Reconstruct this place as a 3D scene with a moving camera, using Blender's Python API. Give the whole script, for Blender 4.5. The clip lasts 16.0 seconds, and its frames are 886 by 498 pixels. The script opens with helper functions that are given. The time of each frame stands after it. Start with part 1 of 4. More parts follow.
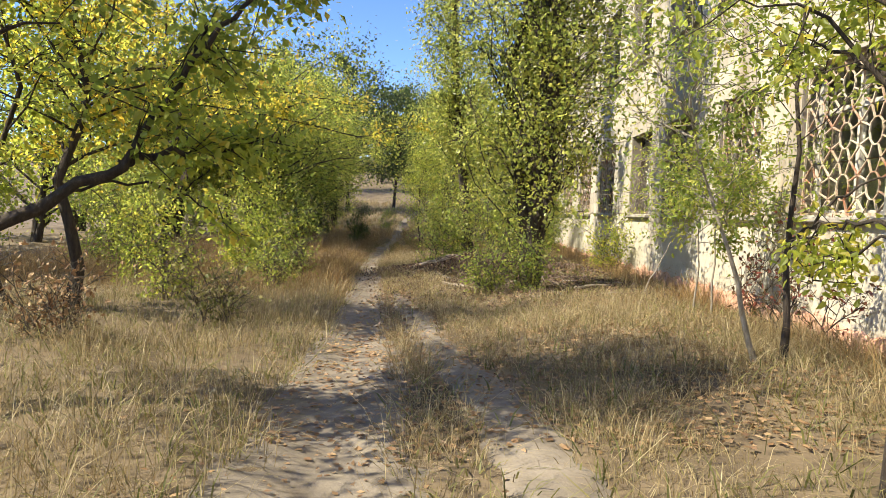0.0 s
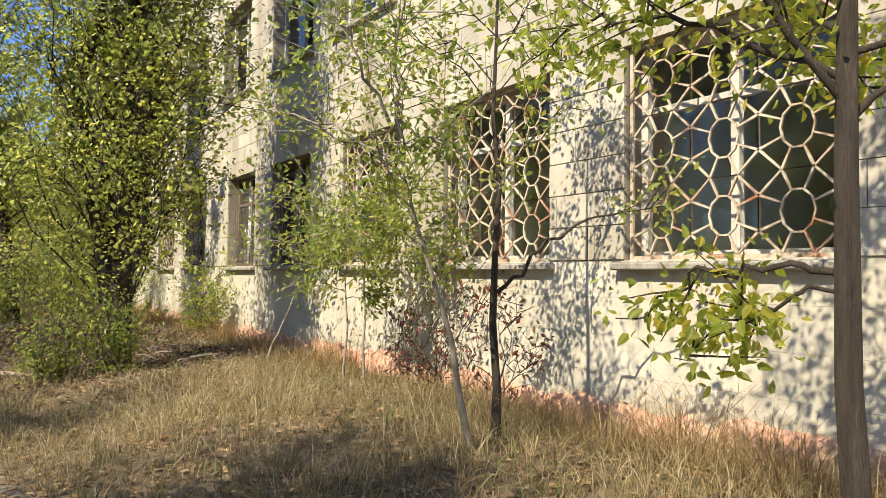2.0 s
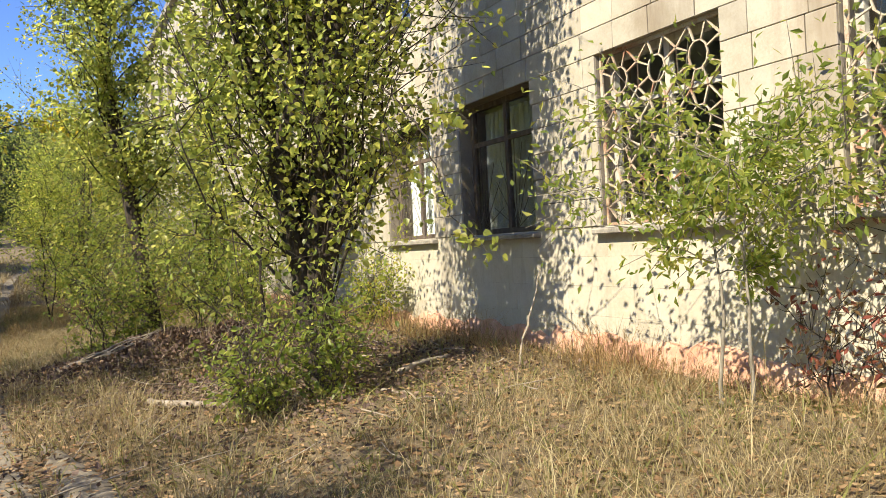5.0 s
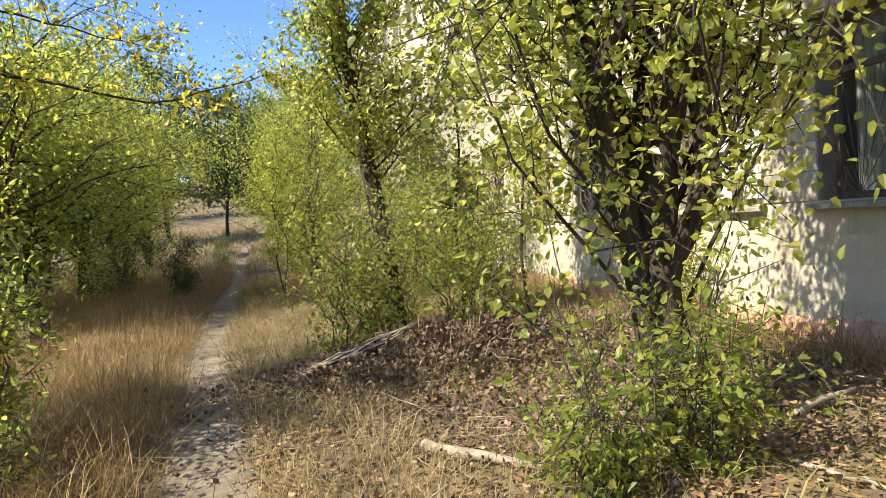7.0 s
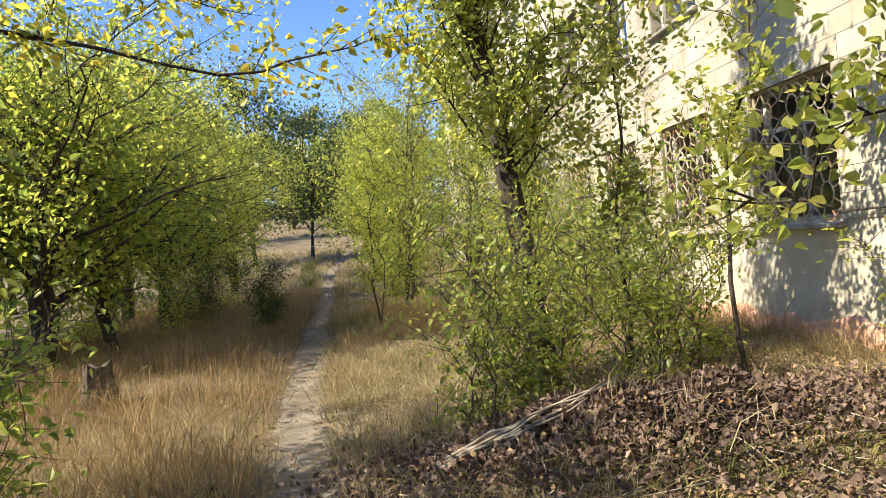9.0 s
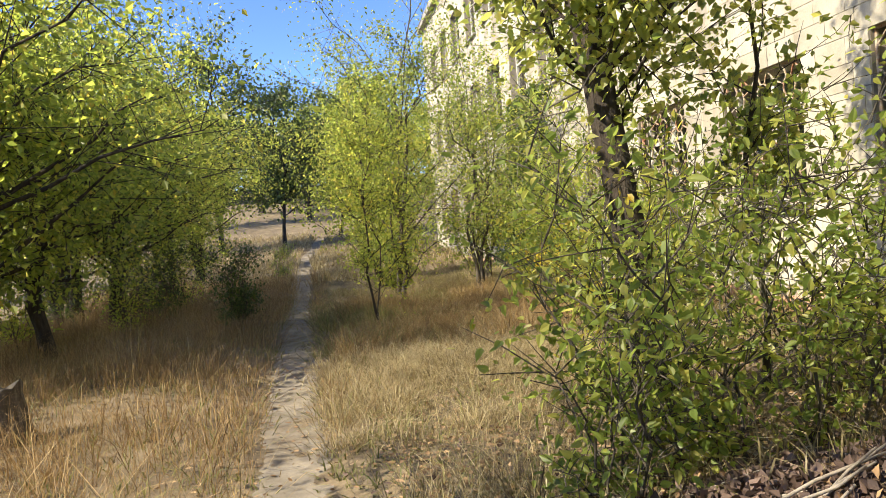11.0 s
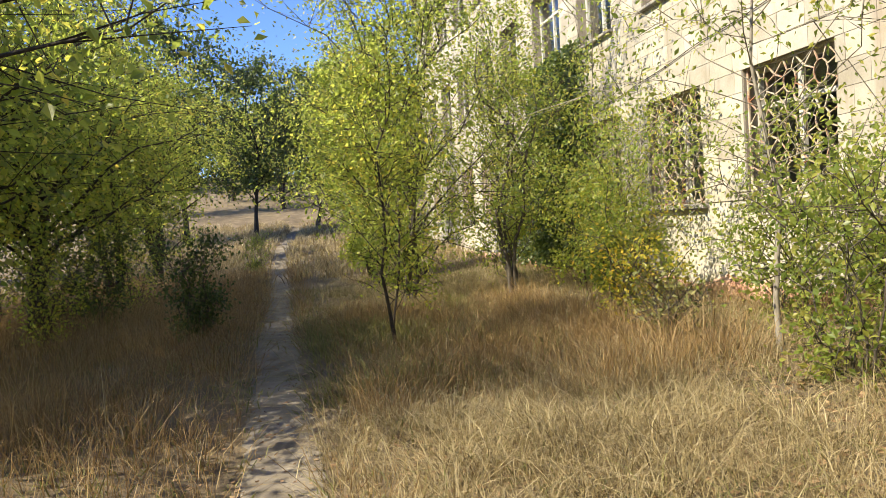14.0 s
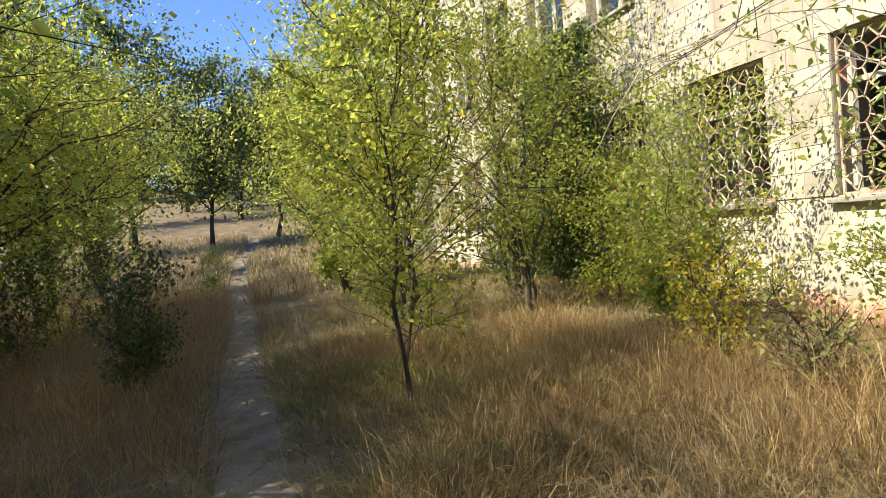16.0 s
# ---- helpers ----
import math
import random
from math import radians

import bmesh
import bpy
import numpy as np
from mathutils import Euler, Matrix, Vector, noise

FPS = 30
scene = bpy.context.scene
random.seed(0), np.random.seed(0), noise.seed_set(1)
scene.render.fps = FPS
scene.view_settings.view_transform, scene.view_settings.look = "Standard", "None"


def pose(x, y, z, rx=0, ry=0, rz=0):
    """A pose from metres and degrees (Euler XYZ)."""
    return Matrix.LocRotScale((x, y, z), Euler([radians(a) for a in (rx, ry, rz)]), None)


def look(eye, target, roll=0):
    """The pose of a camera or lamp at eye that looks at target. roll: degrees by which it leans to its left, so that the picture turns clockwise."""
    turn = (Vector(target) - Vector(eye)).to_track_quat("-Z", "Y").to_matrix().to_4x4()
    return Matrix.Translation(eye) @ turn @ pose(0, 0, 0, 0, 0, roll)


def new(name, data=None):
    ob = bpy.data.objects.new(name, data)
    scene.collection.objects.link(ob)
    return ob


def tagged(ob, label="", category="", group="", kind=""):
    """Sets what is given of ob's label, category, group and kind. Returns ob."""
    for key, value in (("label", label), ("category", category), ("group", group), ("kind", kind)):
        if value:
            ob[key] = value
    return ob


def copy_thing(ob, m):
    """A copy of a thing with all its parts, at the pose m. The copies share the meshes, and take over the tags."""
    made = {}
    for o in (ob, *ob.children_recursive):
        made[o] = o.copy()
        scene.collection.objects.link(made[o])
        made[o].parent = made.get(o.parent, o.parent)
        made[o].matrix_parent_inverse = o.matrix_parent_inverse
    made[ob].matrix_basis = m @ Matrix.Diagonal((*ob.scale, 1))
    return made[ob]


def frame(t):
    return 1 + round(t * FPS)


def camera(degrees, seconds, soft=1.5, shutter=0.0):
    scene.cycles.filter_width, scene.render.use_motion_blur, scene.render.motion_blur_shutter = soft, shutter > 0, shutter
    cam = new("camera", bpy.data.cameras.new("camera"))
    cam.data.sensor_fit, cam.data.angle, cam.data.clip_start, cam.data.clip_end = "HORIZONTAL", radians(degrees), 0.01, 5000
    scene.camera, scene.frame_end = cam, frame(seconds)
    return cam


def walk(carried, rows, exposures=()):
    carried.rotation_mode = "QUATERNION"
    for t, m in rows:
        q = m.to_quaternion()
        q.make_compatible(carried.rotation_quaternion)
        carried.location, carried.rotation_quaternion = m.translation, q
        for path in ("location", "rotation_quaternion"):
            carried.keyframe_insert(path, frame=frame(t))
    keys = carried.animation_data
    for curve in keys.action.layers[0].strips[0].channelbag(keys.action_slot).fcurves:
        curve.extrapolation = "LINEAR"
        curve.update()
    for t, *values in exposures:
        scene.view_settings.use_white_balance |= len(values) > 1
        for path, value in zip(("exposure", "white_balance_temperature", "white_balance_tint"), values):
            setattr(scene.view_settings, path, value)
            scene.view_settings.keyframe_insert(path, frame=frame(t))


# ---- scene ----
cam = camera(64.0, 16.0, soft=0.5)
PATH = [
    (0, (1.54, -2.91, 1.417), (1.549, -0.912, 1.313), 2.4),
    (0.5, (1.415, -2.485, 1.425), (1.414, -0.487, 1.339), 1.8),
    (1, (1.24, -2.043, 1.434), (1.434, -0.053, 1.378), 2.0),
    (1.5, (1.309, -1.33, 1.414), (2.053, 0.527, 1.441), 2.1),
    (2, (1.376, -0.78, 1.407), (2.504, 0.87, 1.484), 0.7),
    (2.5, (1.288, -0.151, 1.375), (2.535, 1.409, 1.479), -0.1),
    (3, (1.243, 0.418, 1.353), (2.532, 1.942, 1.472), -0.6),
    (3.5, (1.154, 1.016, 1.352), (2.403, 2.575, 1.442), -1.4),
    (4, (1.0, 1.599, 1.386), (2.157, 3.23, 1.429), -2.0),
    (4.2, (0.981, 1.826, 1.363), (2.094, 3.487, 1.386), -2.1),
    (6.3, (0.692, 4.492, 1.618), (1.384, 6.368, 1.588), -4.1),
    (6.5, (0.721, 4.74, 1.585), (1.341, 6.641, 1.539), -4.0),
    (7, (0.765, 5.382, 1.607), (1.22, 7.328, 1.528), -3.8),
    (7.5, (0.688, 6.002, 1.641), (1.027, 7.971, 1.551), -3.9),
    (8, (0.655, 6.635, 1.622), (0.916, 8.615, 1.505), -4.1),
    (8.5, (0.531, 7.272, 1.618), (0.795, 9.252, 1.522), -4.4),
    (9, (0.491, 7.85, 1.622), (0.732, 9.836, 1.614), -4.6),
    (9.2, (0.487, 8.081, 1.632), (0.715, 10.068, 1.63), -4.5),
    (11.3, (0.112, 10.638, 1.525), (0.439, 12.609, 1.456), -4.5),
    (11.5, (0.116, 10.889, 1.508), (0.437, 12.861, 1.426), -4.6),
    (12, (0.037, 11.489, 1.509), (0.371, 13.458, 1.41), -4.7),
    (12.5, (-0.037, 12.024, 1.54), (0.277, 13.998, 1.464), -4.6),
    (13, (-0.085, 12.571, 1.547), (0.222, 14.546, 1.477), -4.2),
    (13.5, (-0.189, 13.15, 1.564), (0.169, 15.116, 1.499), -3.9),
    (14, (-0.166, 13.802, 1.503), (0.233, 15.76, 1.429), -3.5),
    (14.5, (-0.216, 14.396, 1.487), (0.23, 16.344, 1.411), -3.6),
    (15, (-0.248, 14.951, 1.501), (0.205, 16.898, 1.434), -3.9),
    (15.5, (-0.246, 15.561, 1.502), (0.234, 17.502, 1.437), -4.0),
    (16, (-0.312, 16.096, 1.549), (0.2, 18.028, 1.489), -4.5),
]
walk(cam, [(t, look(eye, target, roll)) for t, eye, target, roll in PATH], exposures=[(t, e + 0.07, 7150, 8) for t, e in ((0, 1.1), (1, 1.1), (2, 0.82), (3.5, 0.70), (4.2, 0.78), (6.3, 1.2), (9, 1.26), (12.5, 1.2), (14.5, 1.12), (16, 1.12))])

# ---- sky, sun ----
SUN_AZ = Vector((-0.96, -0.28, 0)).normalized()
SUN_EL = radians(42)
to_sun = Vector((SUN_AZ.x * math.cos(SUN_EL), SUN_AZ.y * math.cos(SUN_EL), math.sin(SUN_EL)))
world = bpy.data.worlds.new("sky")
scene.world = world
world.use_nodes = True
wt = world.node_tree
sky = wt.nodes.new("ShaderNodeTexSky")
sky.sky_type = "NISHITA"
sky.sun_disc = False
sky.sun_elevation = SUN_EL
sky.sun_rotation = math.atan2(to_sun.x, to_sun.y)
sky.altitude = 1500
sky.air_density, sky.dust_density, sky.ozone_density = 1.0, 0.05, 6.0
deep = wt.nodes.new("ShaderNodeHueSaturation")
deep.inputs["Hue"].default_value = 0.514
deep.inputs["Saturation"].default_value = 1.12
wt.links.new(sky.outputs["Color"], deep.inputs["Color"])
wt.links.new(deep.outputs["Color"], wt.nodes["Background"].inputs["Color"])
wt.nodes["Background"].inputs["Strength"].default_value = 0.14
sun = new("sun", bpy.data.lights.new("sun", "SUN"))
sun.data.energy, sun.data.angle, sun.data.color = 5.0, radians(0.53), (1.0, 0.92, 0.76)
sun.matrix_world = look(to_sun * 60, (0, 0, 0))

# ---- helpers ----
FX = 5.916          # facade plane
STOREY = 3.46


def ground_z(x, y):
    x, y = np.asarray(x, float), np.asarray(y, float)
    z = 0.05 * np.sin(x * 0.9 + 1.3) * np.cos(y * 0.55) + 0.03 * np.sin(x * 2.1 + y * 1.7)
    t = np.clip((y - 29) / 45, 0, None)
    z = z + 3.0 * np.where(t < 1, t * t * (2 - t) * 0.55 + 0.45 * t * t, t) * np.clip(1.6 - 0 * x, 0, 1)
    z = z + 0.22 * np.exp(-((x - 4.6) / 2.2) ** 2) * (y < 60)
    z = z + 0.055 * np.clip(y - 64, 0, 90)
    d = np.abs(x - path_x(y))
    z = z - 0.09 * np.exp(-(d / 0.5) ** 2)
    z = z + (0.29 + 0.05 * np.sin(x * 5.1 + y * 3.3) + 0.03 * np.sin(x * 9.7 - y * 6.1)) * np.exp(-((x - 2.55) / 1.4) ** 2 - ((y - 12.7) / 0.6) ** 2)
    return z


def path_x(y):
    return np.interp(y, [-60, -4, 0.85, 2.5, 4.9, 7, 10.2, 13.3, 16.5, 18.8, 22, 26, 32, 38, 48, 60, 90],
                     [6.0, 1.35, 0.94, 0.82, 0.68, 0.47, 0.22, -0.06, -0.29, -0.39, -0.49, -0.58, -0.66, -0.85, -1.0, -0.2, 1.0])


def rut_x(y):
    return np.interp(y, [-60, -4, 0.9, 2, 4, 6.2, 9.6, 13], [7.0, 2.6, 2.12, 2.0, 1.62, 1.27, 0.78, 0.2])


def mesh_of(name, verts, faces, mat, smooth=False):
    """A mesh from arrays; faces is one (n, k) array or a list of them."""
    me = bpy.data.meshes.new(name)
    verts = np.asarray(verts, np.float32)
    groups = [np.asarray(f, np.int32) for f in (faces if isinstance(faces, list) else [faces]) if len(f)]
    me.vertices.add(len(verts))
    me.vertices.foreach_set("co", verts.ravel())
    loops = np.concatenate([g.ravel() for g in groups])
    sizes = np.concatenate([np.full(len(g), g.shape[1], np.int32) for g in groups])
    me.loops.add(len(loops))
    me.loops.foreach_set("vertex_index", loops)
    me.polygons.add(len(sizes))
    me.polygons.foreach_set("loop_start", np.concatenate([[0], np.cumsum(sizes)[:-1]]).astype(np.int32))
    me.polygons.foreach_set("use_smooth", np.full(len(sizes), smooth, bool))
    me.update(calc_edges=True)
    me.validate()
    if mat:
        me.materials.append(mat)
    return me


def part(name, data, mat=None, parent=None, label=""):
    """Links a mesh, or a bmesh, as one object under its thing."""
    if isinstance(data, bmesh.types.BMesh):
        me = bpy.data.meshes.new(name)
        data.to_mesh(me)
        data.free()
        if mat:
            me.materials.append(mat)
        data = me
    ob = new(name, data)
    ob.parent = parent
    return tagged(ob, label) if label else ob


def thing(name, label, category, at=(0, 0, 0), group="", kind=""):
    ob = new(name)
    ob.location = at
    return tagged(ob, label, category, group, kind)


CUBE_F = np.array([[0, 3, 2, 1], [4, 5, 6, 7], [0, 1, 5, 4], [1, 2, 6, 5], [2, 3, 7, 6], [3, 0, 4, 7]])


def boxes(bounds):
    """Many boxes in one set of arrays, from (x0, x1, y0, y1, z0, z1)."""
    b = np.asarray(bounds, float).reshape(-1, 6)
    n = len(b)
    v = np.zeros((n, 8, 3))
    for i, (a, c, e) in enumerate([(0, 2, 4), (1, 2, 4), (1, 3, 4), (0, 3, 4), (0, 2, 5), (1, 2, 5), (1, 3, 5), (0, 3, 5)]):
        v[:, i] = b[:, [a, c, e]]
    f = (CUBE_F[None] + 8 * np.arange(n)[:, None, None]).reshape(-1, 4)
    return v.reshape(-1, 3), f


def bevel_box(x0, x1, y0, y1, z0, z1, r=0.01, seg=1):
    bm = bmesh.new()
    bmesh.ops.create_cube(bm, size=1)
    for v in bm.verts:
        v.co = Vector((x0 + (v.co.x + .5) * (x1 - x0), y0 + (v.co.y + .5) * (y1 - y0), z0 + (v.co.z + .5) * (z1 - z0)))
    bmesh.ops.bevel(bm, geom=bm.edges[:], offset=r, segments=seg, affect="EDGES")
    return bm


def tubes(lines, sides=5):
    """Tapered tubes: lines is a list of (points (k,3), radii (k))."""
    V, F, base = [], [], 0
    ang = np.arange(sides) * 2 * np.pi / sides
    ca, sa = np.cos(ang), np.sin(ang)
    for P, R in lines:
        P = np.asarray(P, float)
        R = np.asarray(R, float)
        k = len(P)
        T = np.gradient(P, axis=0)
        T /= np.linalg.norm(T, axis=1, keepdims=True) + 1e-9
        ref = np.where(np.abs(T[:, 2:3]) > 0.9, [[1.0, 0, 0]], [[0, 0, 1.0]])
        U = np.cross(T, ref)
        U /= np.linalg.norm(U, axis=1, keepdims=True) + 1e-9
        W = np.cross(T, U)
        ring = P[:, None] + R[:, None, None] * (ca[None, :, None] * U[:, None] + sa[None, :, None] * W[:, None])
        V.append(ring.reshape(-1, 3))
        i = (np.arange(k - 1)[:, None] * sides + np.arange(sides)[None]).ravel()
        j = (np.arange(k - 1)[:, None] * sides + (np.arange(sides)[None] + 1) % sides).ravel()
        F.append(np.stack([i, j, j + sides, i + sides], 1) + base)
        base += k * sides
    return np.concatenate(V), np.concatenate(F)


def leaf_quads(P, size, rng, droop=0.35, wide=0.62, out=None, ovate=False):
    """Folded diamond leaves at the points P; out is a rough outward direction."""
    n = len(P)
    d = rng.normal(size=(n, 3))
    if out is not None:
        d += out * 0.9
    d[:, 2] -= droop
    d /= np.linalg.norm(d, axis=1, keepdims=True)
    u = rng.normal(size=(n, 3)) * 0.75
    u[:, 2] += 0.9
    u[:, :2] += np.array([to_sun.x, to_sun.y]) * 0.35
    w = np.cross(d, u)
    w /= np.linalg.norm(w, axis=1, keepdims=True) + 1e-9
    nn = np.cross(w, d)
    L = (size * rng.uniform(0.6, 1.35, n))[:, None]
    W = L * wide * 0.5
    fold = L * rng.uniform(-0.02, 0.16, n)[:, None]
    if ovate:
        v = np.empty((n, 6, 3))
        v[:, 0] = P
        v[:, 1] = P + d * L * 0.22 + w * W * 0.85 + nn * fold
        v[:, 2] = P + d * L * 0.58 + w * W * 0.72 + nn * fold * 0.8
        v[:, 3] = P + d * L - nn * L * 0.10
        v[:, 4] = P + d * L * 0.58 - w * W * 0.72 + nn * fold * 0.8
        v[:, 5] = P + d * L * 0.22 - w * W * 0.85 + nn * fold
        k = np.arange(n)[:, None] * 6
        return v.reshape(-1, 3), np.concatenate([k + np.array([[0, 1, 2, 3]]), k + np.array([[0, 3, 4, 5]])])
    v = np.empty((n, 4, 3))
    v[:, 0] = P
    v[:, 1] = P + d * L * 0.42 + w * W + nn * fold
    v[:, 2] = P + d * L - nn * L * 0.08
    v[:, 3] = P + d * L * 0.42 - w * W + nn * fold
    f = np.arange(n * 4).reshape(n, 4)
    return v.reshape(-1, 3), f


def bend(a, b, k, rng, wob=0.08, sag=0.0):
    """A crooked line of k points from a to b."""
    t = np.linspace(0, 1, k)[:, None]
    a, b = np.asarray(a, float), np.asarray(b, float)
    L = np.linalg.norm(b - a)
    P = a + (b - a) * t
    j = rng.normal(size=(k, 3)) * wob * L * np.sin(np.pi * np.clip(t, 0, 1)) ** 0.5
    j = (j + np.roll(j, 1, 0)) / 2
    j[0] = 0
    P = P + j
    P[:, 2] += (sag * L * np.sin(np.pi * t))[:, 0]
    return P


def grow(rng, height, crown0, spread, limbs, twigs, leaves, leaf, trunk_r=0.08, rise=0.6, stems=1, stem_fan=0.3,
         lean=(0, 0), profile="round", wide=0.62, droop=0.35, wob=0.05, clump=0.2, extra=(), ovate=False):
    """Stems, limbs, twigs and leaf arrays of a tree that stands at the origin."""
    trunks, wood, tw, pts, outs = [], [], [], [], []

    def clothe(L, e, reach, count, per):
        k = len(L) - 1
        for _ in range(count):
            v = rng.uniform(0.15, 1.0) * k
            i = int(min(v, k - 1))
            c = L[i] + (L[i + 1] - L[i]) * (v - i)
            dirn = e / np.linalg.norm(e) * 0.5 + rng.normal(size=3) * 0.7
            dirn[2] += 0.12
            dirn /= np.linalg.norm(dirn)
            ln = reach * rng.uniform(0.22, 0.5) + 0.12
            end = c + dirn * ln
            tw.append((bend(c, end, 3, rng, 0.08), np.array([0.006, 0.004, 0.002]) * (0.7 + trunk_r * 4)))
            t = rng.uniform(0.05, 1.08, per)[:, None]
            pts.append(c + (end - c) * t + rng.normal(size=(per, 3)) * clump * ln)
            outs.append(np.repeat(dirn[None], per, 0))

    per = max(2, int(leaves / max(1, limbs * twigs)))
    for s in range(stems):
        a0 = rng.uniform(0, 6.28)
        fan = stem_fan * (0.3 + rng.uniform()) if stems > 1 else 0
        h = height * (1 if s == 0 else rng.uniform(0.65, 1.0))
        foot = np.array([math.cos(a0), math.sin(a0), 0]) * (0.06 * fan * 3 if stems > 1 else 0)
        top = foot + np.array([math.cos(a0) * fan * h * 0.35 + lean[0] * h, math.sin(a0) * fan * h * 0.35 + lean[1] * h, h])
        foot[2] = -0.12
        P = bend(foot, top, 9, rng, wob)
        r = trunk_r * (1 if s == 0 else rng.uniform(0.5, 0.85)) * np.linspace(1, 0.12, 9) ** 0.9
        r[0] *= 1.35
        trunks.append((P, r))
        for q in range(max(1, limbs // stems)):
            u = crown0 + (0.97 - crown0) * ((q + rng.uniform()) / max(1, limbs // stems))
            i = u * 8
            b = P[int(i)] * (1 - i % 1) + P[min(8, int(i) + 1)] * (i % 1)
            if profile == "round":
                reach = spread * (0.35 + 0.75 * math.sin(math.pi * min(1, max(0.06, (u - crown0) / (1.04 - crown0)) ** 0.75)))
            elif profile == "column":
                reach = spread * (1.0 - 0.4 * u)
            else:
                reach = spread * (0.45 + 0.6 * u)
            reach *= rng.uniform(0.4, 1.4) if profile == "round" else rng.uniform(0.55, 1.25)
            az = q * 2.39996 + rng.normal() * 0.4 + s
            e = np.array([math.cos(az), math.sin(az), rise + rng.normal() * 0.18])
            L = bend(b, b + e * reach, 6, rng, 0.07, 0.05)
            rr = max(0.006, trunk_r * (0.15 if profile == "column" else 0.26 if trunk_r < 0.05 else 0.42) * (1 - u * 0.75)) * np.linspace(1, 0.18, 6)
            wood.append((L, rr))
            if rng.uniform() > 0.08:
                clothe(L, e, reach, twigs, int(per * rng.uniform(0.5, 1.5)) + 1)
    for line, r0, reach, count, bare in extra:
        L = np.array(line, float)
        fine = np.stack([np.interp(np.linspace(0, len(L) - 1, 4 * len(L)), np.arange(len(L)), L[:, c]) for c in range(3)], 1)
        fine += rng.normal(size=fine.shape) * 0.018
        fine[0] = L[0]
        wood.append((fine, r0 * np.linspace(1, 0.2, len(fine))))
        k = int(len(fine) * bare)
        clothe(fine[k:], fine[-1] - fine[0], reach, count, max(per, 8))
    pts, outs = np.concatenate(pts), np.concatenate(outs)
    pts[:, 2] = np.maximum(pts[:, 2], 0.03)
    return trunks, wood, tw, leaf_quads(pts, leaf, rng, droop, wide, outs, ovate)


def tree(name, label, category, at, bark, leafm, seed, group="", turn=0.0, **kw):
    rng = np.random.default_rng(seed)
    trunks, wood, tw, lv = grow(rng, **kw)
    x, y = at
    ob = thing(name, label, category, (x, y, float(ground_z(x, y))), group)
    ob.rotation_euler = (0, 0, turn)
    for line in trunks:
        part("trunk", mesh_of("trunk", *tubes([line], 8), bark, True), parent=ob)
    v1, f1 = tubes(wood, 5)
    v2, f2 = tubes(tw, 3)
    tagged(part("branchwork", mesh_of("branchwork", np.concatenate([v1, v2]), np.concatenate([f1, f2 + len(v1)]), bark, True), parent=ob), kind="stuff")
    tagged(part("crown", mesh_of("crown", *lv, leafm, False), parent=ob), kind="stuff")
    return ob


# ---- materials ----
def material(name):
    m = bpy.data.materials.new(name)
    m.use_nodes = True
    nt = m.node_tree
    return m, nt, nt.nodes["Principled BSDF"], nt.links


def node(nt, kind, **sets):
    n = nt.nodes.new(kind)
    for k, v in sets.items():
        n.inputs[k].default_value = v
    return n


def ramp(nt, stops, interp="LINEAR"):
    r = nt.nodes.new("ShaderNodeValToRGB")
    r.color_ramp.interpolation = interp
    while len(r.color_ramp.elements) > 1:
        r.color_ramp.elements.remove(r.color_ramp.elements[-1])
    r.color_ramp.elements[0].position, r.color_ramp.elements[0].color = stops[0]
    for p, c in stops[1:]:
        e = r.color_ramp.elements.new(p)
        e.color = c
    return r


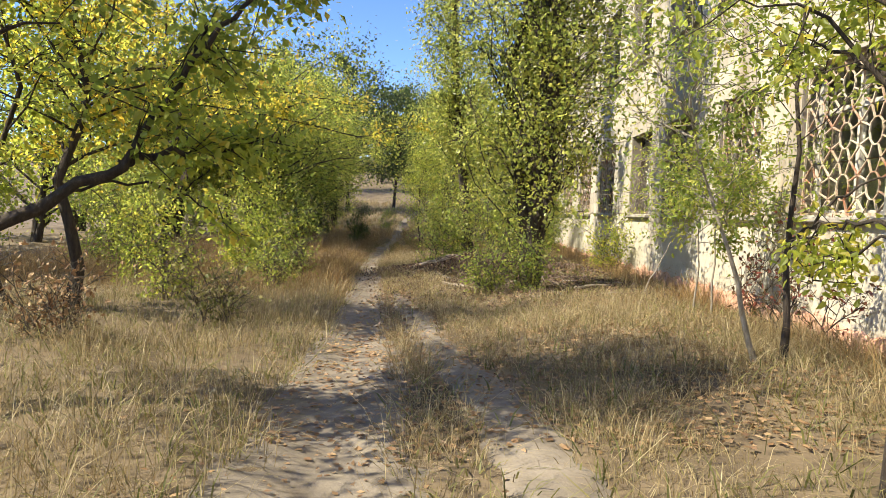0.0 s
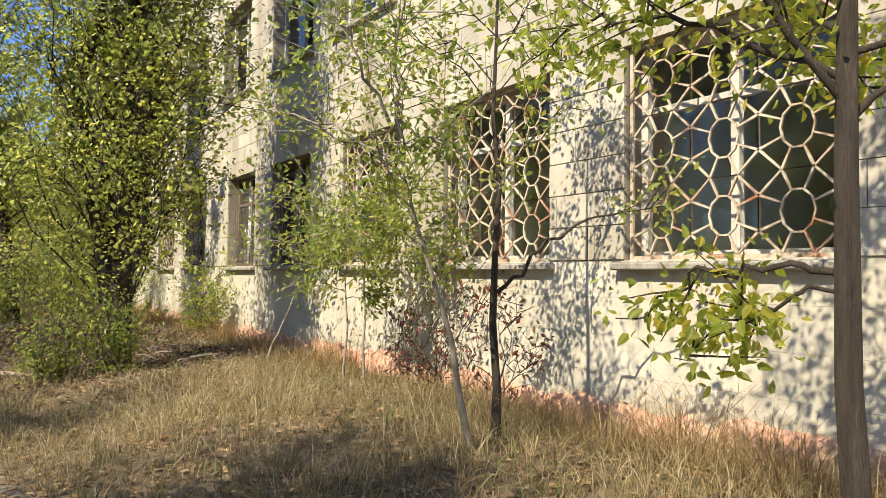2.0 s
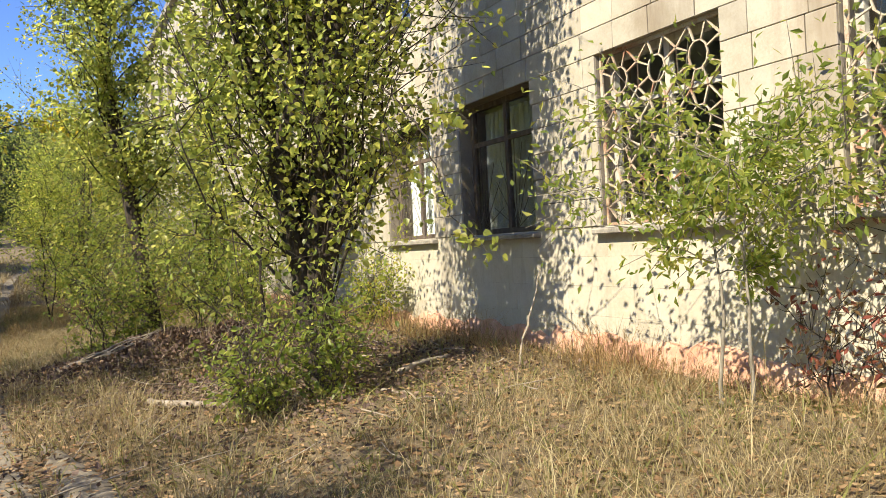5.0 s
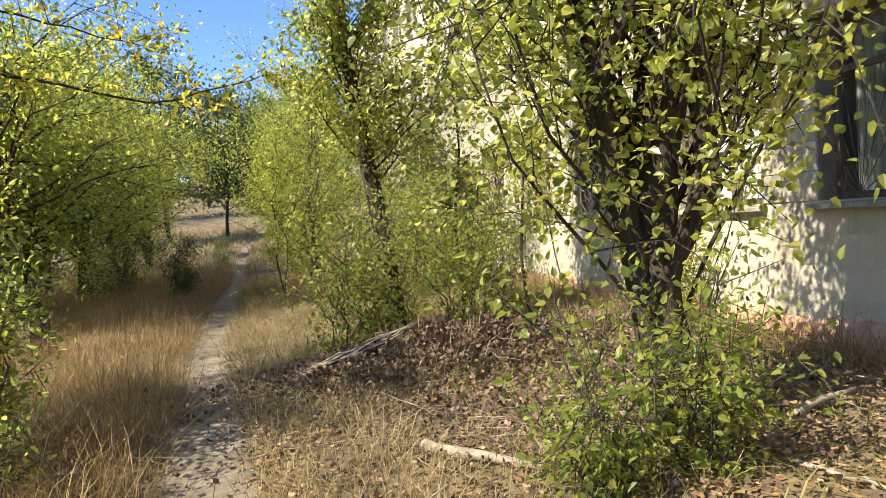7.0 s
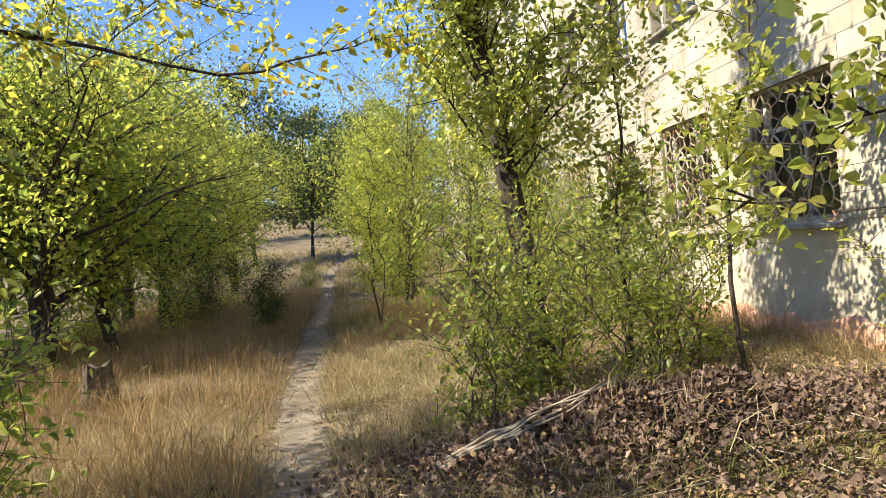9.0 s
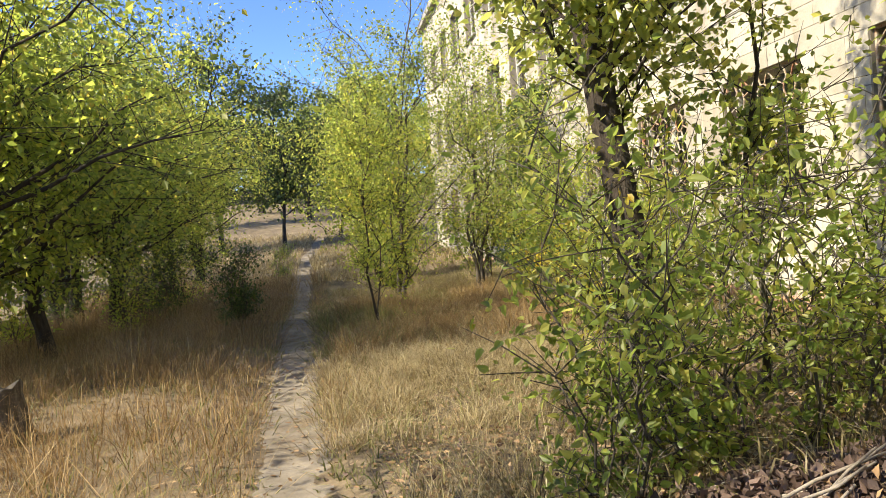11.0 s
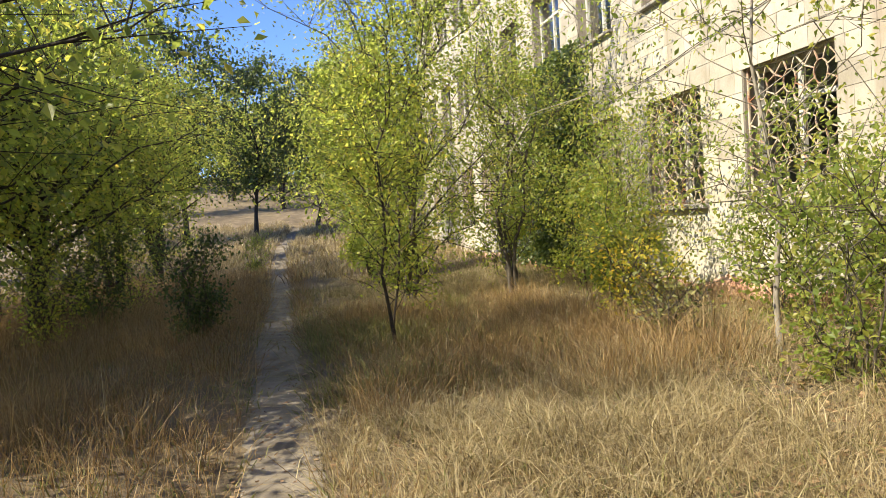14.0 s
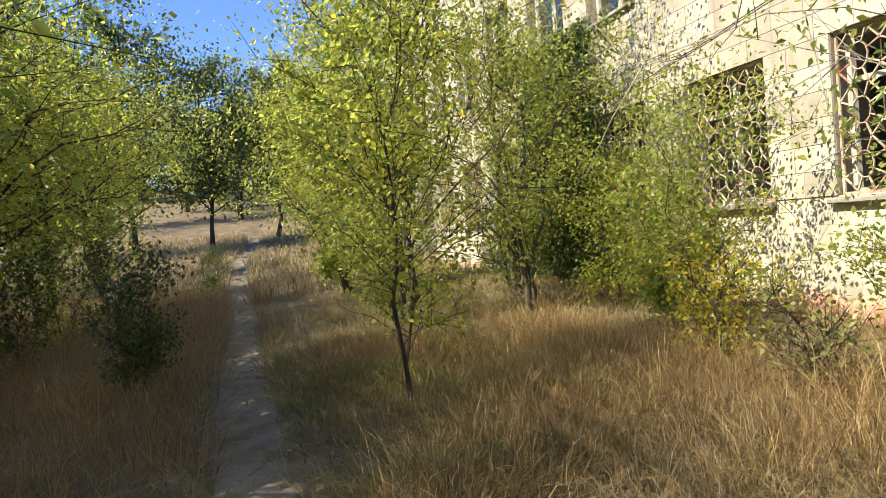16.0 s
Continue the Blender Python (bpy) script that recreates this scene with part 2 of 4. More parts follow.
def surface(name, stops, scale=4.0, fine=60.0, rough=0.85, bump=0.4, dist=0.01, stain=None, metal=0.0, stretch=None, mixf=0.35):
    """A rough surface with large and fine variation, bump and optional stains."""
    m, nt, bsdf, ln = material(name)
    tc = nt.nodes.new("ShaderNodeNewGeometry")
    src = tc.outputs["Position"]
    if stretch:
        mp = nt.nodes.new("ShaderNodeMapping")
        mp.inputs["Scale"].default_value = stretch
        ln.new(src, mp.inputs["Vector"])
        src = mp.outputs["Vector"]
    n1 = node(nt, "ShaderNodeTexNoise", Scale=scale, Detail=6.0, Roughness=0.6)
    n2 = node(nt, "ShaderNodeTexNoise", Scale=fine, Detail=5.0, Roughness=0.7)
    ln.new(src, n1.inputs["Vector"])
    ln.new(src, n2.inputs["Vector"])
    mx = nt.nodes.new("ShaderNodeMix")
    mx.inputs["Factor"].default_value = mixf
    ln.new(n1.outputs["Fac"], mx.inputs["A"])
    ln.new(n2.outputs["Fac"], mx.inputs["B"])
    r = ramp(nt, stops)
    ln.new(mx.outputs["Result"], r.inputs["Fac"])
    col = r.outputs["Color"]
    if stain:
        sc, lo, hi, colour = stain[:4]
        n3 = node(nt, "ShaderNodeTexNoise", Scale=sc, Detail=8.0, Roughness=0.65)
        run = nt.nodes.new("ShaderNodeMapping")
        run.inputs["Scale"].default_value = stain[4] if len(stain) > 4 else (1, 1, 1)
        ln.new(tc.outputs["Position"], run.inputs["Vector"])
        ln.new(run.outputs["Vector"], n3.inputs["Vector"])
        r3 = ramp(nt, [(lo, (0, 0, 0, 1)), (hi, (1, 1, 1, 1))])
        ln.new(n3.outputs["Fac"], r3.inputs["Fac"])
        m3 = nt.nodes.new("ShaderNodeMix")
        m3.data_type = "RGBA"
        ln.new(r3.outputs["Color"], m3.inputs["Factor"])
        ln.new(col, m3.inputs["A"])
        m3.inputs["B"].default_value = colour
        col = m3.outputs["Result"]
    ln.new(col, bsdf.inputs["Base Color"])
    b = node(nt, "ShaderNodeBump", Strength=bump, Distance=dist)
    ln.new(mx.outputs["Result"], b.inputs["Height"])
    ln.new(b.outputs["Normal"], bsdf.inputs["Normal"])
    bsdf.inputs["Roughness"].default_value = rough
    bsdf.inputs["Metallic"].default_value = metal
    return m


def foliage(name, stops, through_light=0.58, rough=0.42, patch=1.2, glow=2.7):
    """Leaves: each one its own tone, drifting over the crown, lit through."""
    m, nt, bsdf, ln = material(name)
    g = nt.nodes.new("ShaderNodeNewGeometry")
    n1 = node(nt, "ShaderNodeTexNoise", Scale=patch, Detail=3.0)
    ln.new(g.outputs["Position"], n1.inputs["Vector"])
    mx = nt.nodes.new("ShaderNodeMix")
    mx.inputs["Factor"].default_value = 0.45
    ln.new(g.outputs["Random Per Island"], mx.inputs["A"])
    ln.new(n1.outputs["Fac"], mx.inputs["B"])
    r = ramp(nt, stops)
    ln.new(mx.outputs["Result"], r.inputs["Fac"])
    ln.new(r.outputs["Color"], bsdf.inputs["Base Color"])
    bsdf.inputs["Roughness"].default_value = rough
    bsdf.inputs["Specular IOR Level"].default_value = 0.5
    tr = nt.nodes.new("ShaderNodeBsdfTranslucent")
    hs = node(nt, "ShaderNodeHueSaturation", Hue=0.488, Saturation=1.0, Value=glow)
    ln.new(r.outputs["Color"], hs.inputs["Color"])
    ln.new(hs.outputs["Color"], tr.inputs["Color"])
    ms = nt.nodes.new("ShaderNodeMixShader")
    ms.inputs["Fac"].default_value = through_light
    ln.new(bsdf.outputs["BSDF"], ms.inputs[1])
    ln.new(tr.outputs["BSDF"], ms.inputs[2])
    ln.new(ms.outputs["Shader"], nt.nodes["Material Output"].inputs["Surface"])
    return m


GREEN = foliage("leaf_yellow_green", [(0.12, (0.070, 0.098, 0.018, 1)), (0.42, (0.155, 0.198, 0.036, 1)),
                                      (0.66, (0.220, 0.252, 0.046, 1)), (0.92, (0.420, 0.320, 0.057, 1))], 0.62, glow=2.8)
POPLAR = foliage("leaf_poplar", [(0.15, (0.070, 0.102, 0.026, 1)), (0.5, (0.180, 0.215, 0.048, 1)), (0.85, (0.320, 0.310, 0.080, 1))], rough=0.32)
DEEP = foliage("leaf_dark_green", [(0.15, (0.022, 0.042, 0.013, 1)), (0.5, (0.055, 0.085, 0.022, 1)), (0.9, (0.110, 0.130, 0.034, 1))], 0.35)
LIME = foliage("leaf_lime", [(0.15, (0.075, 0.118, 0.026, 1)), (0.5, (0.165, 0.220, 0.045, 1)), (0.88, (0.330, 0.310, 0.080, 1))], 0.56, glow=2.4)
AUTUMN = foliage("leaf_autumn", [(0.2, (0.09, 0.125, 0.020, 1)), (0.45, (0.20, 0.225, 0.035, 1)), (0.7, (0.42, 0.345, 0.045, 1)), (0.95, (0.46, 0.27, 0.045, 1))])
MAROON = foliage("leaf_maroon", [(0.2, (0.07, 0.075, 0.022, 1)), (0.45, (0.13, 0.060, 0.030, 1)), (0.65, (0.19, 0.055, 0.040, 1)), (0.9, (0.30, 0.10, 0.075, 1))], 0.35, glow=1.5)
STRAW = foliage("dry_grass", [(0.12, (0.10, 0.075, 0.036, 1)), (0.45, (0.26, 0.205, 0.105, 1)), (0.85, (0.50, 0.43, 0.26, 1))], 0.3, 0.6, 0.5, glow=1.5)
RUSSET = foliage("russet_grass", [(0.12, (0.095, 0.056, 0.022, 1)), (0.45, (0.235, 0.150, 0.062, 1)), (0.85, (0.46, 0.34, 0.17, 1))], 0.25, 0.6, 0.5, glow=1.5)
HERB = foliage("green_weeds", [(0.15, (0.07, 0.085, 0.025, 1)), (0.5, (0.16, 0.165, 0.05, 1)), (0.9, (0.30, 0.27, 0.10, 1))], 0.3, 0.6, glow=1.5)
LITTER = foliage("fallen_leaves", [(0.15, (0.13, 0.070, 0.035, 1)), (0.5, (0.27, 0.165, 0.085, 1)), (0.9, (0.46, 0.33, 0.19, 1))], 0.12, 0.7, glow=1.5)
BRUSH = foliage("dead_brush", [(0.15, (0.045, 0.029, 0.024, 1)), (0.5, (0.105, 0.066, 0.052, 1)), (0.82, (0.25, 0.175, 0.14, 1)), (0.95, (0.46, 0.37, 0.30, 1))], 0.1, 0.8, glow=1.3)
BARK = surface("bark", [(0.3, (0.035, 0.028, 0.022, 1)), (0.5, (0.095, 0.078, 0.060, 1)), (0.7, (0.20, 0.175, 0.14, 1))], 5, 26, 0.95, 1.0, 0.05, stretch=(5, 5, 0.6))
DARKBARK = surface("dark_bark", [(0.3, (0.018, 0.013, 0.010, 1)), (0.55, (0.055, 0.042, 0.033, 1)), (0.75, (0.12, 0.095, 0.075, 1))], 5, 26, 0.95, 1.0, 0.05, stretch=(5, 5, 0.6))
PALEBARK = surface("pale_bark", [(0.3, (0.10, 0.085, 0.065, 1)), (0.5, (0.22, 0.195, 0.16, 1)), (0.7, (0.36, 0.33, 0.28, 1))], 8, 50, 0.9, 0.7, 0.01, stretch=(3, 3, 0.8))
SOIL = surface("soil_with_litter", [(0.3, (0.070, 0.050, 0.030, 1)), (0.5, (0.145, 0.108, 0.066, 1)), (0.7, (0.25, 0.195, 0.125, 1))], 1.5, 28, 0.95, 0.8, 0.03)
DIRT = surface("trodden_dirt", [(0.3, (0.115, 0.095, 0.073, 1)), (0.5, (0.190, 0.162, 0.128, 1)), (0.7, (0.28, 0.245, 0.20, 1))], 3, 50, 0.95, 0.6, 0.02,
               stain=(1.3, 0.52, 0.72, (0.115, 0.085, 0.055, 1)))
STONE = surface("limestone", [(0.3, (0.30, 0.262, 0.202, 1)), (0.5, (0.41, 0.375, 0.312, 1)), (0.7, (0.49, 0.458, 0.395, 1))], 2.2, 45, 0.9, 0.25, 0.006,
                stain=(1.1, 0.52, 0.74, (0.24, 0.190, 0.140, 1), (1.6, 1.6, 0.22)))
MORTAR = surface("mortar", [(0.3, (0.17, 0.145, 0.115, 1)), (0.7, (0.28, 0.245, 0.20, 1))], 5, 60, 0.95, 0.4, 0.005)
LIMEWASH = surface("limewashed_plaster", [(0.3, (0.34, 0.30, 0.235, 1)), (0.5, (0.45, 0.415, 0.345, 1)), (0.7, (0.53, 0.495, 0.425, 1))], 1.6, 30, 0.9, 0.3, 0.008,
                   stain=(1.4, 0.54, 0.74, (0.25, 0.215, 0.17, 1), (1.5, 1.5, 0.3)))
SALMON = surface("salmon_plinth", [(0.3, (0.38, 0.19, 0.13, 1)), (0.5, (0.55, 0.31, 0.22, 1)), (0.7, (0.64, 0.48, 0.38, 1))], 2.4, 30, 0.95, 0.5, 0.01)
OLDWOOD = surface("weathered_white_wood", [(0.3, (0.22, 0.20, 0.17, 1)), (0.5, (0.42, 0.40, 0.36, 1)), (0.7, (0.58, 0.56, 0.51, 1))], 5, 60, 0.8, 0.4, 0.004, stretch=(3, 3, 0.6))
GRILLE = surface("flaking_white_paint_iron", [(0.38, (0.26, 0.095, 0.045, 1)), (0.5, (0.40, 0.33, 0.25, 1)), (0.64, (0.56, 0.50, 0.41, 1))], 3.2, 50, 0.7, 0.4, 0.003)
DARKWOOD = surface("dark_weathered_wood", [(0.3, (0.045, 0.032, 0.024, 1)), (0.5, (0.10, 0.075, 0.058, 1)), (0.7, (0.19, 0.155, 0.125, 1))], 5, 60, 0.85, 0.5, 0.004, stretch=(3, 3, 0.6))
CURTAIN = surface("faded_grey_curtain", [(0.3, (0.30, 0.32, 0.34, 1)), (0.7, (0.50, 0.52, 0.53, 1))], 3, 40, 0.95, 0.2, 0.004)
DARKIRON = surface("dark_iron", [(0.3, (0.03, 0.025, 0.022, 1)), (0.7, (0.09, 0.07, 0.06, 1))], 8, 60, 0.7, 0.4, 0.003)
SILLSTONE = surface("weathered_sill", [(0.3, (0.10, 0.09, 0.08, 1)), (0.5, (0.26, 0.24, 0.21, 1)), (0.7, (0.42, 0.40, 0.36, 1))], 4, 50, 0.85, 0.6, 0.0055)
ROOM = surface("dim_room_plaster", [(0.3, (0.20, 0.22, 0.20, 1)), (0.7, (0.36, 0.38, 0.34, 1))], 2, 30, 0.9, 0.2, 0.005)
DEADWOOD = surface("grey_deadwood", [(0.3, (0.12, 0.095, 0.075, 1)), (0.5, (0.26, 0.22, 0.18, 1)), (0.7, (0.42, 0.37, 0.31, 1))], 5, 50, 0.95, 0.7, 0.01)


def glass_material():
    m, nt, bsdf, ln = material("window_glass")
    bsdf.inputs["Base Color"].default_value = (0.86, 0.90, 0.90, 1)
    bsdf.inputs["Roughness"].default_value = 0.06
    bsdf.inputs["Transmission Weight"].default_value = 1.0
    bsdf.inputs["IOR"].default_value = 1.45
    n = node(nt, "ShaderNodeTexNoise", Scale=2.0, Detail=2.0)
    b = node(nt, "ShaderNodeBump", Strength=0.12, Distance=0.02)
    ln.new(n.outputs["Fac"], b.inputs["Height"])
    ln.new(b.outputs["Normal"], bsdf.inputs["Normal"])
    return m


GLASS = glass_material()


def vary_pieces(m, lo=0.80, hi=1.12):
    """Each block its own tone."""
    nt = m.node_tree
    bsdf = nt.nodes["Principled BSDF"]
    src = bsdf.inputs["Base Color"].links[0].from_socket
    g, oi = nt.nodes.new("ShaderNodeNewGeometry"), nt.nodes.new("ShaderNodeObjectInfo")
    add = nt.nodes.new("ShaderNodeMath")
    add.operation = "ADD"
    nt.links.new(g.outputs["Random Per Island"], add.inputs[0])
    nt.links.new(oi.outputs["Random"], add.inputs[1])
    fr = nt.nodes.new("ShaderNodeMath")
    fr.operation = "FRACT"
    nt.links.new(add.outputs[0], fr.inputs[0])
    mr = nt.nodes.new("ShaderNodeMapRange")
    mr.inputs["To Min"].default_value, mr.inputs["To Max"].default_value = lo, hi
    nt.links.new(fr.outputs[0], mr.inputs["Value"])
    hs = nt.nodes.new("ShaderNodeHueSaturation")
    nt.links.new(src, hs.inputs["Color"])
    nt.links.new(mr.outputs["Result"], hs.inputs["Value"])
    nt.links.new(hs.outputs["Color"], bsdf.inputs["Base Color"])


vary_pieces(STONE)
vary_pieces(LIMEWASH, 0.93, 1.04)

# ---- ground ----
def spread_axis(lo, hi, step, far):
    core = np.arange(lo, hi + step / 2, step)
    g = np.geomspace(1, 1 + far, 26) - 1
    return np.concatenate([lo - g[:0:-1], core, hi + g[1:]])


def build_ground():
    xs, ys = spread_axis(-12, 8, 0.2, 2500), spread_axis(-12, 60, 0.25, 2500)
    X, Y = np.meshgrid(xs, ys)
    Z = ground_z(X, np.minimum(Y, 150))
    rng = np.random.default_rng(3)
    near = (np.abs(X) < 14) & (Y > -14) & (Y < 62)
    Z += near * rng.normal(size=Z.shape) * 0.012
    v = np.stack([X, Y, Z], -1).reshape(-1, 3)
    w = len(xs)
    i = (np.arange(len(ys) - 1)[:, None] * w + np.arange(w - 1)[None]).ravel()
    tagged(new("ground", mesh_of("ground", v, np.stack([i, i + 1, i + 1 + w, i + w], 1), SOIL, True)),
           "dry brown soil with straw and leaf litter", "ground", kind="structure")


def strip(name, line, half, y0, y1, label, seed):
    """A trodden strip along a line, with ragged edges, a little above the ground."""
    rng = np.random.default_rng(seed)
    ys = np.arange(y0, y1, 0.05)
    k = 13
    V = []
    for y in ys:
        hw = half(y) * (1 + 0.22 * noise.noise((y * 1.1, seed, 0)) + 0.05 * rng.normal() + 0.12 * noise.noise((y * 5.0, seed, 4)))
        cx = float(line(y)) + 0.07 * noise.noise((y * 0.7, 3 + seed, 0))
        for q in np.linspace(-1, 1, k):
            x = cx + q * hw
            edge = 0.022 * (1 - abs(q) ** 4) - 0.006 + (0.012 * noise.noise((x * 5, y * 2.6, 1)) + 0.034 * noise.noise((x * 1.6 + 0.5 * y, y * 4.2, 9))) * (1 - abs(q) ** 2)
            V.append((x, y, float(ground_z(x, y)) + edge + 0.008))
    n = len(ys)
    i = (np.arange(n - 1)[:, None] * k + np.arange(k - 1)[None]).ravel()
    tagged(new(name, mesh_of(name, V, np.stack([i, i + 1, i + 1 + k, i + k], 1), DIRT, True)), label, "path", kind="structure")


build_ground()
strip("path", path_x, lambda y: np.interp(y, [-6, 4, 8, 13, 30, 60], [0.62, 0.5, 0.34, 0.27, 0.26, 0.3]), -14, 62, "pale trodden dirt footpath through dry grass", 1)
strip("path_rut", rut_x, lambda y: np.interp(y, [-6, 6, 8.4, 9.6], [0.30, 0.22, 0.14, 0.04]), -14, 9.6, "pale dirt wheel rut beside the footpath", 2)

# ---- building ----
B_Y0, B_Y1, B_TOP = -16.0, 47.0, 11.85
SILL, HEAD = 1.56, 3.33
USILL, UHEAD = 4.98, 6.82
LOW = [(-12.7, -11.0), (-9.8, -8.1), (-6.9, -5.2), (-4.1, -2.4), (-1.3, 0.45), (1.45, 3.2), (4.1, 5.85), (6.87, 8.43), (9.57, 11.25), (12.07, 13.65), (15.2, 16.9),
       (18.0, 19.7), (20.8, 22.5), (23.53, 25.2), (26.28, 27.98), (29.1, 30.8), (31.95, 33.65), (34.8, 36.5), (37.6, 39.3), (40.4, 42.1), (43.2, 44.9)]
UPP = [(-12.7, -11.0), (-9.8, -8.1), (-6.9, -5.2), (-4.1, -2.4), (-1.3, 0.45), (1.45, 3.2), (4.1, 5.85), (7.0, 8.75), (9.57, 11.3), (12.5, 14.15), (15.3, 17.0),
       (18.1, 19.75), (20.8, 22.4), (23.6, 25.2), (26.4, 28.0), (29.0, 30.8), (31.9, 33.6), (34.8, 36.4), (37.6, 39.2), (40.4, 42.0), (43.2, 44.8)]
OPEN = [(a, b, SILL, HEAD) for a, b in LOW] + [(a, b, USILL, UHEAD) for a, b in UPP] + [(a, b, USILL + STOREY, UHEAD + STOREY) for a, b in UPP]


def facade():
    bands = [(-0.6, SILL), (HEAD, USILL), (UHEAD, USILL + STOREY), (UHEAD + STOREY, B_TOP)]
    bx = [(FX + 0.012, FX + 0.5, B_Y0, B_Y1, a, b) for a, b in bands]
    for row, (z0, z1) in ((LOW, (SILL, HEAD)), (UPP, (USILL, UHEAD)), (UPP, (USILL + STOREY, UHEAD + STOREY))):
        edges = [B_Y0] + [q for ab in row for q in ab] + [B_Y1]
        for a, b in zip(edges[::2], edges[1::2]):
            bx.append((FX + 0.012, FX + 0.5, a, b, z0, z1))
    wall = tagged(new("wall_west", mesh_of("wall_west", *boxes(bx), MORTAR)), "sunlit pale limestone block wall of a derelict building", "wall", kind="structure")
    return wall


WALL = facade()


def closed_rooms():
    x1 = FX + 6.0
    b = [(x1, x1 + 0.3, B_Y0, B_Y1, -0.5, B_TOP)]
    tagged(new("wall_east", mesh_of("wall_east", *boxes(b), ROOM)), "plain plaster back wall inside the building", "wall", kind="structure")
    for nm, y in (("wall_south", B_Y0), ("wall_north", B_Y1 - 0.3)):
        tagged(new(nm, mesh_of(nm, *boxes([(FX + 0.5, x1, y, y + 0.3, -0.5, B_TOP)]), STONE)), "pale limestone end wall of the building", "wall", kind="structure")
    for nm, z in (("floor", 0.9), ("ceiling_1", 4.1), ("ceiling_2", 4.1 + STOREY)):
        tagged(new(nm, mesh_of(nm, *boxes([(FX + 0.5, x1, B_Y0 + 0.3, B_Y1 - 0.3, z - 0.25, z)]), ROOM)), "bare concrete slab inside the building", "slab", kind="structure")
    tagged(new("roof", mesh_of("roof", *boxes([(FX - 0.25, x1 + 0.3, B_Y0 - 0.1, B_Y1 + 0.1, B_TOP, B_TOP + 0.3)]), SILLSTONE)), "flat concrete roof slab with a shallow eave", "roof", kind="structure")
    cross = [-1.8, 3.65, 6.4, 9.0, 11.7, 14.5, 20.2, 25.75, 31.35, 37.0, 42.7]
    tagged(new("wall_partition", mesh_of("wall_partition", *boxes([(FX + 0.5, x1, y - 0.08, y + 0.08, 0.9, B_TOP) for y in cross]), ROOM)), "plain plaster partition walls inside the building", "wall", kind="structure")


closed_rooms()


def window(y0, y1, z0, z1, grille, seed, dark=False):
    rng = np.random.default_rng(seed)
    w, h = y1 - y0, z1 - z0
    lab = "old wooden window behind a flaking white star-patterned iron grille" if grille else "old white-painted wooden window with dusty glass"
    ob = thing("window_%d" % (seed + 1), lab, "window", (FX, y0, z0), kind="structure")
    xf = 0.20
    wood = DARKWOOD if dark else OLDWOOD
    fr = [(xf, xf + .07, 0, .07, 0, h), (xf, xf + .07, w - .07, w, 0, h), (xf, xf + .07, .07, w - .07, 0, .07), (xf, xf + .07, .07, w - .07, h - .07, h)]
    frame_part = part("window_frame", mesh_of("window_frame", *boxes(fr), wood), parent=ob)
    third = w / 3 if w > 1.9 else w / 2
    cols = np.arange(third, w - 0.2, third)
    tz = h * 0.70
    for c in cols:
        part("mullion", mesh_of("mullion", *boxes([(xf + .004, xf + .066, c - .035, c + .035, .07, h - .07)]), wood), parent=frame_part)
    part("transom", mesh_of("transom", *boxes([(xf + .008, xf + .062, .07, w - .07, tz - .03, tz + .03)]), wood), parent=frame_part)
    edges = [0.07] + list(cols) + [w - 0.07]
    for a, b in zip(edges, edges[1:]):
        for za, zb in ((.07, tz), (tz, h - .07)):
            if rng.uniform() < (0.3 if grille else 0.1):
                continue
            g = part("pane", mesh_of("pane", *boxes([(xf + .030, xf + .036, a + .02, b - .02, za + .015, zb - .015)]), GLASS), parent=frame_part)
            g.visible_shadow = False
    if dark:
        for c in (w * 0.27, w * 0.73):
            fan = []
            for a in np.linspace(0.25, math.pi - 0.25, 9):
                e = np.array([0.05, c + w * 0.30 * math.cos(a), 0.06 + h * 0.62 * math.sin(a)])
                fan.append((np.array([[0.05, c, 0.05], (np.array([0.05, c, 0.05]) + e) / 2, e]), np.full(3, 0.005)))
            tagged(part("sunburst_bars", mesh_of("sunburst_bars", *tubes(fan, 4), DARKIRON), parent=ob, label="thin rusty sunburst window bars"), kind="stuff")
        for y in np.arange(0.16, w - 0.1, 0.115):
            part("curtain_fold", mesh_of("curtain_fold", *tubes([(np.array([[0.42, y, 0.05], [0.42, y + 0.01, h * 0.4], [0.42, y, h - 0.1]]), np.array([0.06, 0.052, 0.05]))], 8), CURTAIN, True), parent=ob)
    # sloping ledge
    bm = bevel_box(-0.11, 0.19, -0.07, w + 0.07, -0.085, -0.005, 0.012)
    for v in bm.verts:
        if v.co.z > -0.05:
            v.co.z += 0.10 * (v.co.x + 0.11) - 0.02
    part("window_sill", bm, SILLSTONE, ob)
    if grille:
        part("grille", grille_mesh(w, h, rng), parent=ob, label="flaking white iron grille with rings and stars")


